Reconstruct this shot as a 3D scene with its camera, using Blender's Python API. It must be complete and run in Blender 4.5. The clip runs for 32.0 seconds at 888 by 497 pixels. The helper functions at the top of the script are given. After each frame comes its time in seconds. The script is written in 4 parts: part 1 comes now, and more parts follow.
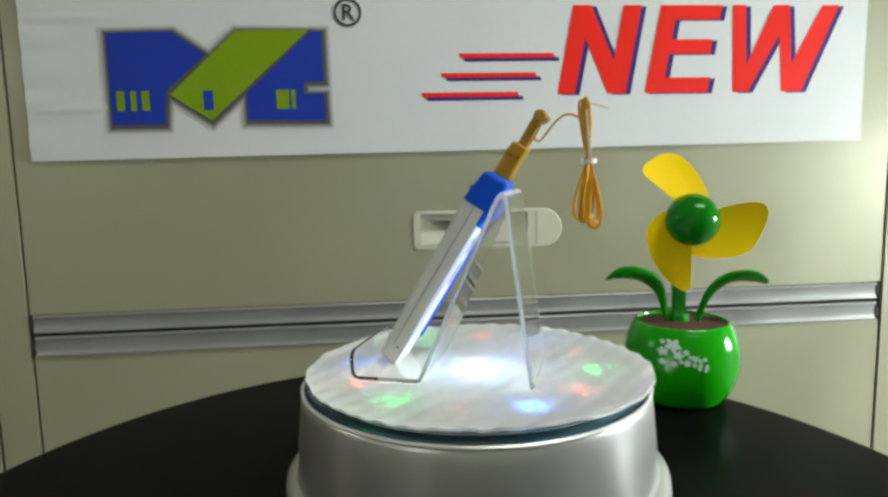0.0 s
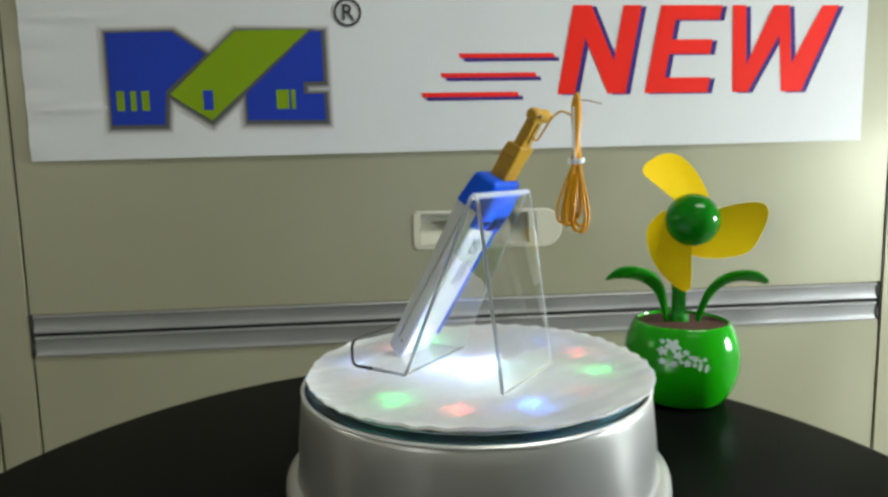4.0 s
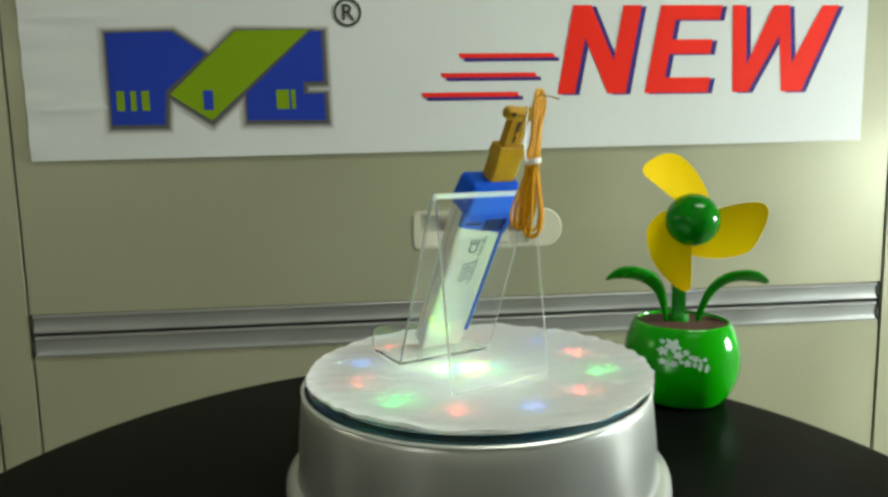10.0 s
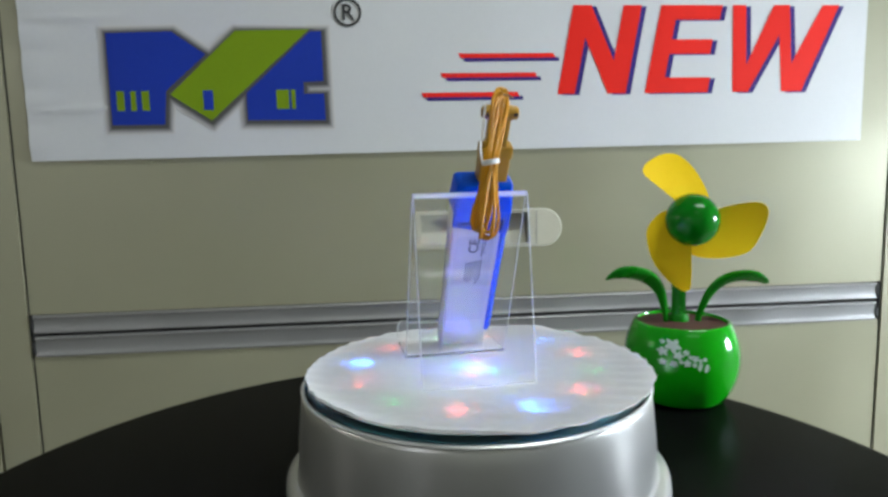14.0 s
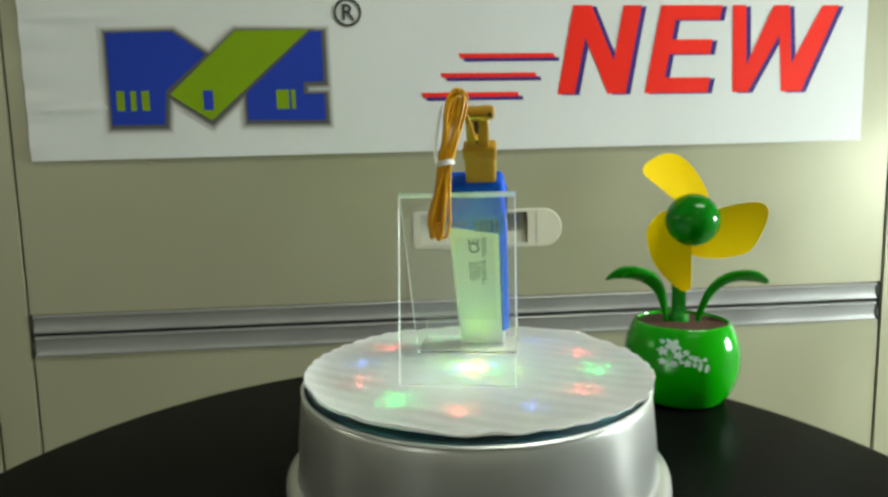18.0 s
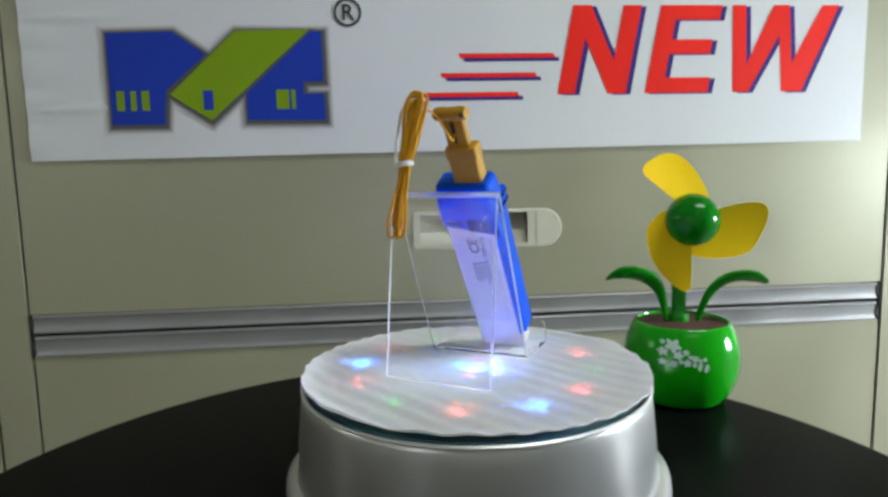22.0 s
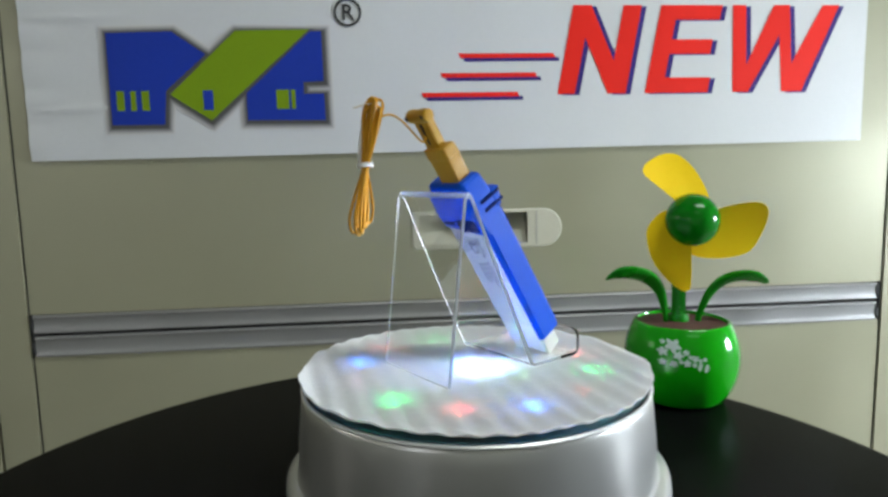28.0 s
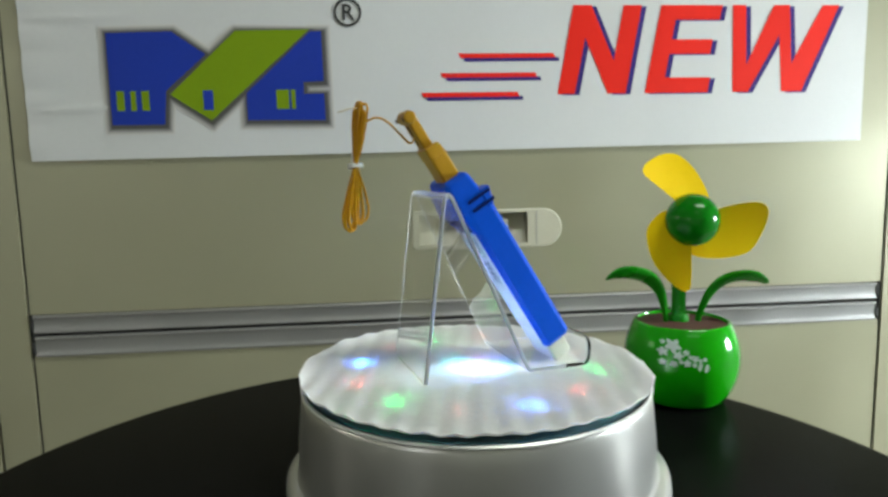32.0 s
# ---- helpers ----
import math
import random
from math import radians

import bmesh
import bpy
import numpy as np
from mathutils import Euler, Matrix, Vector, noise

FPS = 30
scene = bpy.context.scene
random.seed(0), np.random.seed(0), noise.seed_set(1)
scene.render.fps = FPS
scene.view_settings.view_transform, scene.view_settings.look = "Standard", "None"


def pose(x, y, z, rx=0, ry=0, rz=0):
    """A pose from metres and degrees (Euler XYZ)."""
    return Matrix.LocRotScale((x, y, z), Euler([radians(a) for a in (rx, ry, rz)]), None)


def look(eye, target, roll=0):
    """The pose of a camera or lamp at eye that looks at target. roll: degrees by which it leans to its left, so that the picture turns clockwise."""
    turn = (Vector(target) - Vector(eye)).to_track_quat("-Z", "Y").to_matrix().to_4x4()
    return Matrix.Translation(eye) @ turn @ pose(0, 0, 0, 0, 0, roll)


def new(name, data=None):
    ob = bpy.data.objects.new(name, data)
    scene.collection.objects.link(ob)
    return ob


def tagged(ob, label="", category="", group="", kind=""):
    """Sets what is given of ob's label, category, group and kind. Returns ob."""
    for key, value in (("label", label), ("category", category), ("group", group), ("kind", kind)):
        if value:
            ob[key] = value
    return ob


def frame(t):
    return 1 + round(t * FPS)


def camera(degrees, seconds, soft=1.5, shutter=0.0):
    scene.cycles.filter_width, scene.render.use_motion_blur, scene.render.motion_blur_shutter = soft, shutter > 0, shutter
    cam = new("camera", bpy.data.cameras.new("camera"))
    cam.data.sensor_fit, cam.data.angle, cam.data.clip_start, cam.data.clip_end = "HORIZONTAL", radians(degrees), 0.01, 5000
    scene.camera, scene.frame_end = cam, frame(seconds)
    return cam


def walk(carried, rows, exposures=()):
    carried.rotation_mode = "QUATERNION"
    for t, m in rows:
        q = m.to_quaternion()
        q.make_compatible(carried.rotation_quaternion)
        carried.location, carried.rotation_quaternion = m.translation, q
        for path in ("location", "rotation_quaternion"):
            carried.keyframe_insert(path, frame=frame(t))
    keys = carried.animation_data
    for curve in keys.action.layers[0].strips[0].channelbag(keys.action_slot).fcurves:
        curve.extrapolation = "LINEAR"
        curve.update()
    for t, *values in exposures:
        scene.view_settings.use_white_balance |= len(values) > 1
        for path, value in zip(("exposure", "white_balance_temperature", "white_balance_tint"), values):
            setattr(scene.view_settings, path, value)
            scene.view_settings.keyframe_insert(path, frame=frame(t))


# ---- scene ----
PAD = 0.81          # height of the turntable's top over the floor
TABLE = 0.75        # height of the table top
cam = camera(70.19, 32.0, soft=2.9)
EYE = (-0.01489, -0.32283, PAD + 0.10206)
AIM = (-0.01489, -0.32283 + math.cos(radians(6.826)), PAD + 0.10206 - math.sin(radians(6.826)))
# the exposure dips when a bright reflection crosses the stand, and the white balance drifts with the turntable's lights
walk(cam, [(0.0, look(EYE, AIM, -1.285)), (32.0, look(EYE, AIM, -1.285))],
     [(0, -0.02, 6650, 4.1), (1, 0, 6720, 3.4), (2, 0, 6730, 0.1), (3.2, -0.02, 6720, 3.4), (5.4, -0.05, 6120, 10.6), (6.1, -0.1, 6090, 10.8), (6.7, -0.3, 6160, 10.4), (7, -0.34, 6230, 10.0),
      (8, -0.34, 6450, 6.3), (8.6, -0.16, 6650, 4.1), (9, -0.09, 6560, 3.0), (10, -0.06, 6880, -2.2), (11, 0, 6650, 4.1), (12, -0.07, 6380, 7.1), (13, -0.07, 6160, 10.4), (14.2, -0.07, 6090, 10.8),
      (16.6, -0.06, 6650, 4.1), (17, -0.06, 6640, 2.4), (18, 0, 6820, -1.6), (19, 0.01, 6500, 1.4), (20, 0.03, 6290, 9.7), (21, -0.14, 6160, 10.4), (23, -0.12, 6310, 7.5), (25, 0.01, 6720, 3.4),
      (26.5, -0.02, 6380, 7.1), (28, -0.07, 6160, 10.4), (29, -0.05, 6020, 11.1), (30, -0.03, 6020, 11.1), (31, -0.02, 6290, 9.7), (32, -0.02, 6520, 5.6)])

# ---------------------------------------------------------------- light
world = bpy.data.worlds.new("room_world")
scene.world = world
world.use_nodes = True
world.node_tree.nodes["Background"].inputs[0].default_value = (0.9, 0.95, 1.0, 1)
world.node_tree.nodes["Background"].inputs[1].default_value = 0.05


def area_lamp(name, m, sx, sy, watts, colour):
    d = bpy.data.lights.new(name, "AREA")
    d.shape, d.size, d.size_y, d.energy, d.color = "RECTANGLE", sx, sy, watts, colour
    ob = new(name, d)
    ob.matrix_world = m
    return ob


CEIL = 2.55
area_lamp("ceiling_lamp_light", pose(0.8, -0.6, CEIL - 0.075), 1.1, 0.28, 20.0, (0.97, 1.0, 0.94))
area_lamp("ceiling_lamp_light", pose(0.45, -2.2, CEIL - 0.075), 1.1, 0.28, 1.3, (0.95, 1.0, 0.9))
area_lamp("window_light", pose(-1.69, -2.93, 1.46, 90, 0, 0), 0.74, 0.5, 1.7, (1.0, 0.98, 0.91))
area_lamp("window_light", pose(-2.22, -2.93, 1.47, 90, 0, 0), 0.26, 0.5, 4.8, (0.97, 1.0, 1.0))
area_lamp("window_light", pose(-2.63, -1.8, 1.46, 90, 0, -90), 1.36, 0.32, 1.2, (1.0, 0.95, 0.8))
# Fill lamp in the added squarer window, for the turntable's left side.
area_lamp("window_light", pose(-2.63, -0.2, 1.4, 90, 0, -90), 0.6, 0.5, 2.9, (1.0, 0.95, 0.82))
area_lamp("window_light", pose(1.63, 0.74, 1.25, 0, 90, 0), 1.5, 0.08, 1.0, (0.95, 1.0, 1.0))


# ---------------------------------------------------------------- materials
def material(name, colour, rough=0.5, metal=0.0, vary=0.06, scale=30.0, fine=400.0, bump=0.0, coat=0.0, rough_vary=0.08, spec=0.5, ior=1.5):
    """A paint-like surface with two scales of variation and a fine relief."""
    m = bpy.data.materials.new(name)
    m.use_nodes = True
    nt = m.node_tree
    b = nt.nodes["Principled BSDF"]
    tc = nt.nodes.new("ShaderNodeTexCoord")
    n1 = nt.nodes.new("ShaderNodeTexNoise")
    n1.inputs["Scale"].default_value, n1.inputs["Detail"].default_value = scale, 5
    n2 = nt.nodes.new("ShaderNodeTexNoise")
    n2.inputs["Scale"].default_value, n2.inputs["Detail"].default_value = fine, 3
    for n in (n1, n2):
        nt.links.new(tc.outputs["Object"], n.inputs["Vector"])
    add = nt.nodes.new("ShaderNodeMath")
    add.operation = "ADD"
    nt.links.new(n1.outputs["Fac"], add.inputs[0])
    nt.links.new(n2.outputs["Fac"], add.inputs[1])
    mp = nt.nodes.new("ShaderNodeMapRange")
    mp.inputs["From Min"].default_value, mp.inputs["From Max"].default_value = 0.6, 1.4
    mp.inputs["To Min"].default_value, mp.inputs["To Max"].default_value = 1 - vary, 1 + vary
    nt.links.new(add.outputs[0], mp.inputs["Value"])
    mix = nt.nodes.new("ShaderNodeVectorMath")
    mix.operation = "SCALE"
    mix.inputs[0].default_value = colour
    nt.links.new(mp.outputs[0], mix.inputs["Scale"])
    nt.links.new(mix.outputs[0], b.inputs["Base Color"])
    mr = nt.nodes.new("ShaderNodeMapRange")
    mr.inputs["From Min"].default_value, mr.inputs["From Max"].default_value = 0.3, 0.7
    mr.inputs["To Min"].default_value = max(0.02, rough - rough_vary)
    mr.inputs["To Max"].default_value = min(1.0, rough + rough_vary)
    nt.links.new(n1.outputs["Fac"], mr.inputs["Value"])
    nt.links.new(mr.outputs[0], b.inputs["Roughness"])
    b.inputs["Metallic"].default_value = metal
    b.inputs["Coat Weight"].default_value = coat
    b.inputs["Specular IOR Level"].default_value = spec
    b.inputs["IOR"].default_value = ior
    if bump:
        bp = nt.nodes.new("ShaderNodeBump")
        bp.inputs["Strength"].default_value, bp.inputs["Distance"].default_value = bump, 0.0006
        nt.links.new(n2.outputs["Fac"], bp.inputs["Height"])
        nt.links.new(bp.outputs[0], b.inputs["Normal"])
    return m


def glass(name, colour, ior=1.49, rough=0.0):
    m = bpy.data.materials.new(name)
    m.use_nodes = True
    b = m.node_tree.nodes["Principled BSDF"]
    b.inputs["Base Color"].default_value = (*colour, 1)
    b.inputs["Transmission Weight"].default_value = 1.0
    b.inputs["IOR"].default_value = ior
    b.inputs["Roughness"].default_value = rough
    return m


def glow(name, colour, strength):
    m = bpy.data.materials.new(name)
    m.use_nodes = True
    b = m.node_tree.nodes["Principled BSDF"]
    b.inputs["Base Color"].default_value = (0.8, 0.8, 0.8, 1)
    b.inputs["Emission Color"].default_value = (*colour, 1)
    b.inputs["Emission Strength"].default_value = strength
    return m


def film(name, through_it):
    """A grey film that lets a part of the light pass."""
    m = bpy.data.materials.new(name)
    m.use_nodes = True
    nt = m.node_tree
    nt.nodes.remove(nt.nodes["Principled BSDF"])
    tr = nt.nodes.new("ShaderNodeBsdfTransparent")
    tr.inputs["Color"].default_value = (through_it, through_it, through_it, 1)
    nt.links.new(tr.outputs[0], nt.nodes["Material Output"].inputs["Surface"])
    return m


def foam(name):
    """White packing foam that lets light through."""
    m = bpy.data.materials.new(name)
    m.use_nodes = True
    nt = m.node_tree
    nt.nodes.remove(nt.nodes["Principled BSDF"])
    out = nt.nodes["Material Output"]
    tc = nt.nodes.new("ShaderNodeTexCoord")
    no = nt.nodes.new("ShaderNodeTexNoise")
    no.inputs["Scale"].default_value, no.inputs["Detail"].default_value = 220, 6
    nt.links.new(tc.outputs["Object"], no.inputs["Vector"])
    ramp = nt.nodes.new("ShaderNodeMapRange")
    ramp.inputs["To Min"].default_value, ramp.inputs["To Max"].default_value = 0.86, 0.97
    nt.links.new(no.outputs["Fac"], ramp.inputs["Value"])
    col = nt.nodes.new("ShaderNodeCombineColor")
    for k in range(3):
        nt.links.new(ramp.outputs[0], col.inputs[k])
    di = nt.nodes.new("ShaderNodeBsdfDiffuse")
    tr = nt.nodes.new("ShaderNodeBsdfTranslucent")
    bp = nt.nodes.new("ShaderNodeBump")
    bp.inputs["Strength"].default_value, bp.inputs["Distance"].default_value = 0.35, 0.0006
    nt.links.new(no.outputs["Fac"], bp.inputs["Height"])
    for n in (di, tr):
        nt.links.new(col.outputs[0], n.inputs["Color"])
    nt.links.new(bp.outputs[0], di.inputs["Normal"])
    mx = nt.nodes.new("ShaderNodeMixShader")
    mx.inputs[0].default_value = 0.32
    nt.links.new(di.outputs[0], mx.inputs[1])
    nt.links.new(tr.outputs[0], mx.inputs[2])
    see = nt.nodes.new("ShaderNodeBsdfTransparent")
    thin = nt.nodes.new("ShaderNodeMixShader")
    thin.inputs[0].default_value = 0.15
    nt.links.new(mx.outputs[0], thin.inputs[1])
    nt.links.new(see.outputs[0], thin.inputs[2])
    nt.links.new(thin.outputs[0], out.inputs["Surface"])
    return m


M_WALL = material("wall_paint", (0.5, 0.5, 0.44), 0.8, vary=0.04, scale=6, bump=0.2)
M_DARK_WALL = material("dark_wall_paint", (0.2, 0.2, 0.19), 0.7, vary=0.05, scale=6, bump=0.1)
M_CEIL = material("ceiling_paint", (0.8, 0.8, 0.77), 0.9, vary=0.03, scale=5)
M_FLOOR = material("floor_vinyl", (0.25, 0.23, 0.2), 0.5, vary=0.15, scale=8)
M_CAB = material("cream_steel_paint", (0.34, 0.325, 0.22), 0.42, 0.3, vary=0.03, scale=9, fine=700, bump=0.04, spec=0.6, ior=1.6)
M_CAVITY = material("dark_gap", (0.03, 0.03, 0.028), 0.8)
M_ALU = material("brushed_aluminium", (0.31, 0.305, 0.3), 0.4, 0.6, vary=0.03, scale=20, fine=300)
M_HANDLE = material("cream_plastic", (0.5, 0.48, 0.375), 0.4, vary=0.04, scale=40)
M_BLACK = material("black_laminate", (0.0038, 0.0038, 0.0038), 0.25, vary=0.15, scale=14, fine=150, rough_vary=0.0, ior=1.105)
M_LEG = material("black_steel", (0.02, 0.02, 0.02), 0.4)
M_SILVER = material("silver_paint", (0.6, 0.592, 0.575), 0.29, 0.72, vary=0.015, scale=14, fine=70, rough_vary=0.0)
M_RIM = material("polished_rim", (0.85, 0.85, 0.84), 0.36, 0.6, vary=0.03)
M_FILM = film("grey_film", 0.32)
M_GAP = material("black_ring", (0.01, 0.012, 0.012), 0.35)
M_DISC = glass("tinted_glass", (0.55, 0.75, 0.76), 1.5)
M_DISC_EDGE = glass("ground_glass_edge", (0.04, 0.19, 0.26), 1.45, 0.3)
M_FOAM = foam("white_foam")
M_ACRYLIC = glass("clear_acrylic", (0.985, 0.99, 0.99), 1.49)
M_EDGE = glass("frosted_acrylic_edge", (0.86, 0.9, 0.92), 1.35, 0.35)
M_EDGE.node_tree.nodes["Principled BSDF"].inputs["Transmission Weight"].default_value = 0.75
M_PAPER = material("white_paper", (0.615, 0.615, 0.615), 0.55, vary=0.02, scale=12, fine=300)
M_RED = material("red_ink", (0.76, 0.016, 0.006), 0.6, vary=0.05, scale=20, spec=0.2)
M_NAVY = material("navy_ink", (0.035, 0.02, 0.16), 0.6, vary=0.05, scale=20, spec=0.2)
M_BLUE = material("blue_ink", (0.012, 0.037, 0.33), 0.6, vary=0.06, scale=20, spec=0.2)
M_LIME = material("lime_ink", (0.18, 0.28, 0.003), 0.6, vary=0.05, scale=20, spec=0.2)
M_INK = material("black_ink", (0.03, 0.03, 0.03), 0.6)
M_HALO = [material("grey_ink", (g, g * 0.96, g * 0.93), 0.55, vary=0.02) for g in (0.6, 0.53, 0.45, 0.36, 0.27, 0.19, 0.12, 0.07)]
M_DEVBLUE = material("blue_plastic", (0.001, 0.072, 0.56), 0.42, vary=0.06, scale=80, bump=0.05, spec=0.15)
M_DEVWHITE = material("white_plastic", (0.56, 0.55, 0.5), 0.38, vary=0.04, scale=80, bump=0.05)
M_LABEL = material("label_paper", (0.46, 0.46, 0.45), 0.5, vary=0.03, scale=90)
M_PRINT = material("label_print", (0.05, 0.05, 0.07), 0.6)
M_SLOT = material("slot_dark", (0.003, 0.012, 0.09), 0.8, spec=0.05)
M_BOARD = material("white_board", (0.75, 0.76, 0.75), 0.5, vary=0.05)
M_OCHRE = material("ochre_plastic", (0.44, 0.235, 0.012), 0.4, vary=0.08, scale=90, bump=0.08, spec=0.35)
M_OCHRE_DK = material("ochre_hole", (0.06, 0.03, 0.008), 0.6)
M_CABLE = material("amber_cable", (0.64, 0.3, 0.002), 0.45, vary=0.14, scale=150, spec=0.35)
M_WIRE = material("bare_wire", (0.35, 0.28, 0.16), 0.35, 0.6)
M_TIE = material("white_tie", (0.82, 0.82, 0.8), 0.45)
M_POT = material("green_gloss", (0.011, 0.31, 0.003), 0.12, vary=0.05, scale=30, coat=0.1, rough_vary=0.03, spec=0.3)
M_LEAF = material("leaf_plastic", (0.008, 0.22, 0.004), 0.24, vary=0.08, scale=60, spec=0.3)
M_HUB = material("hub_plastic", (0.004, 0.17, 0.004), 0.13, vary=0.06, scale=60, spec=0.25)
M_PETAL = material("yellow_plastic", (1.0, 0.66, 0.003), 0.5, vary=0.04, scale=40, spec=0.12)
M_SOIL = material("brown_soil", (0.085, 0.03, 0.02), 0.85, vary=0.35, scale=120, fine=900, bump=0.6)
M_MOTIF = material("white_print", (0.56, 0.7, 0.64), 0.4, vary=0.08, scale=200)
M_LAMP = glow("lamp_glass", (0.89, 0.99, 1.05), 1040)
M_RING = glow("ring_glass", (0.96, 1.0, 0.98), 80)
M_TUBE = glow("tube_glow", (0.93, 1.0, 0.86), 2)
LED = {"blue": glow("blue_led", (0.05, 0.24, 1.0), 1000), "green": glow("green_led", (0.035, 1.0, 0.17), 480),
       "red": glow("red_led", (1.0, 0.12, 0.08), 250)}
# changing centre-light colours on the added wheel, in the order they pass the aperture
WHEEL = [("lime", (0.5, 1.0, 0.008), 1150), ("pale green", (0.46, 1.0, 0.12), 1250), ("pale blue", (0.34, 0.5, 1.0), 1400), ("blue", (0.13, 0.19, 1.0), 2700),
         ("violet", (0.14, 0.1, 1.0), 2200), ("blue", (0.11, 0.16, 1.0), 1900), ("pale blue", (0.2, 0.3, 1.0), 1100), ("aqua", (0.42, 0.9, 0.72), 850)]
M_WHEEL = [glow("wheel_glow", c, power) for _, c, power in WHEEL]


# ---------------------------------------------------------------- mesh tools
def flat_faces(me):
    """Normals weighted by area, so that large faces stay flat beside their bevels."""
    if len(me.polygons) > 3000:
        return
    round_vert = [[] for _ in me.vertices]
    for p in me.polygons:
        for v in p.vertices:
            round_vert[v].append((p.normal.copy(), p.area))
    limit = math.cos(radians(38))
    normals = []
    for p in me.polygons:
        for v in p.vertices:
            n = sum((q * a for q, a in round_vert[v] if q.dot(p.normal) > limit), Vector())
            normals.append(n.normalized() if n.length > 1e-12 else p.normal)
    me.normals_split_custom_set(normals)


def part(name, bm, mat, parent=None, label="", smooth=True):
    """Links a bmesh as one mesh object, under its thing if there is one."""
    bmesh.ops.recalc_face_normals(bm, faces=bm.faces)
    me = bpy.data.meshes.new(name)
    bm.to_mesh(me)
    bm.free()
    me.materials.append(mat)
    if smooth:
        me.set_sharp_from_angle(angle=radians(38))
        for p in me.polygons:
            p.use_smooth = True
        flat_faces(me)
    ob = new(name, me)
    ob.parent = parent
    if label:
        ob["label"] = label
    return ob


def empty(name, m, label, category, group="", kind=""):
    ob = new(name)
    ob.empty_display_size = 0.02
    ob.matrix_world = m
    return tagged(ob, label, category, group, kind)


def box(x0, x1, y0, y1, z0, z1, bevel=0.0, seg=2, bm=None):
    bm = bm or bmesh.new()
    vs = [bm.verts.new((x, y, z)) for x in (x0, x1) for y in (y0, y1) for z in (z0, z1)]
    q = [(0, 1, 3, 2), (4, 6, 7, 5), (0, 4, 5, 1), (2, 3, 7, 6), (0, 2, 6, 4), (1, 5, 7, 3)]
    fs = [bm.faces.new([vs[i] for i in f]) for f in q]
    if bevel:
        bmesh.ops.bevel(bm, geom=list({e for f in fs for e in f.edges}), offset=bevel, segments=seg, profile=0.5, affect="EDGES")
    return bm


def lathe(profile, seg=96, cx=0.0, cy=0.0, bm=None, close=False):
    """Turns (radius, height) pairs round the z axis; a radius of 0 closes to a point."""
    bm = bm or bmesh.new()
    rings = []
    for r, z in profile:
        if r < 1e-6:
            rings.append([bm.verts.new((cx, cy, z))])
        else:
            rings.append([bm.verts.new((cx + r * math.cos(2 * math.pi * k / seg), cy + r * math.sin(2 * math.pi * k / seg), z)) for k in range(seg)])
    pairs = list(zip(rings, rings[1:])) + ([(rings[-1], rings[0])] if close else [])
    for a, b in pairs:
        for k in range(seg):
            j = (k + 1) % seg
            if len(a) == 1 and len(b) == 1:
                continue
            if len(a) == 1:
                bm.faces.new((a[0], b[j], b[k]))
            elif len(b) == 1:
                bm.faces.new((a[k], a[j], b[0]))
            else:
                bm.faces.new((a[k], a[j], b[j], b[k]))
    return bm


def spline(pts, steps=8, closed=False):
    """A smooth line through the points."""
    pts = [Vector(p) for p in pts]
    n = len(pts)
    out = []
    for i in range(n if closed else n - 1):
        if closed:
            p0, p1, p2, p3 = (pts[(i + k) % n] for k in (-1, 0, 1, 2))
        else:
            p0, p1, p2, p3 = pts[max(i - 1, 0)], pts[i], pts[i + 1], pts[min(i + 2, n - 1)]
        for k in range(steps):
            t = k / steps
            out.append(0.5 * ((2 * p1) + (p2 - p0) * t + (2 * p0 - 5 * p1 + 4 * p2 - p3) * t * t + (3 * p1 - p0 - 3 * p2 + p3) * t ** 3))
    if not closed:
        out.append(pts[-1])
    return out


def sweep(line, ra, rb=None, seg=10, up=(0, 0, 1), closed=False, bm=None):
    """A tube along a line; ra and rb are its half-widths, numbers or one for each point."""
    bm = bm or bmesh.new()
    n = len(line)
    rb = ra if rb is None else rb
    wide = lambda r, i: r[i] if isinstance(r, (list, tuple)) else r
    rings = []
    side = None
    for i, p in enumerate(line):
        a, b = (line[(i - 1) % n], line[(i + 1) % n]) if closed else (line[max(i - 1, 0)], line[min(i + 1, n - 1)])
        t = (b - a).normalized()
        if side is None:
            side = t.cross(Vector(up))
            if side.length < 1e-3:
                side = t.cross(Vector((1, 0, 0)))
        side = (side - t * side.dot(t)).normalized()
        o = side.cross(t)
        rings.append([bm.verts.new(p + side * (wide(ra, i) * math.cos(2 * math.pi * k / seg)) + o * (wide(rb, i) * math.sin(2 * math.pi * k / seg))) for k in range(seg)])
    for i in range(n if closed else n - 1):
        a, b = rings[i], rings[(i + 1) % n]
        for k in range(seg):
            bm.faces.new((a[k], a[(k + 1) % seg], b[(k + 1) % seg], b[k]))
    if not closed:
        bm.faces.new(rings[0][::-1])
        bm.faces.new(rings[-1])
    return bm


def prism(poly, depth0, depth1, place, bm=None):
    """A flat shape (u, v) given thickness; place(u, v, depth) puts it in space."""
    bm = bm or bmesh.new()
    a = [bm.verts.new(place(u, v, depth0)) for u, v in poly]
    b = [bm.verts.new(place(u, v, depth1)) for u, v in poly]
    n = len(poly)
    bm.faces.new(a)
    bm.faces.new(b[::-1])
    for k in range(n):
        bm.faces.new((a[k], b[k], b[(k + 1) % n], a[(k + 1) % n]))
    return bm


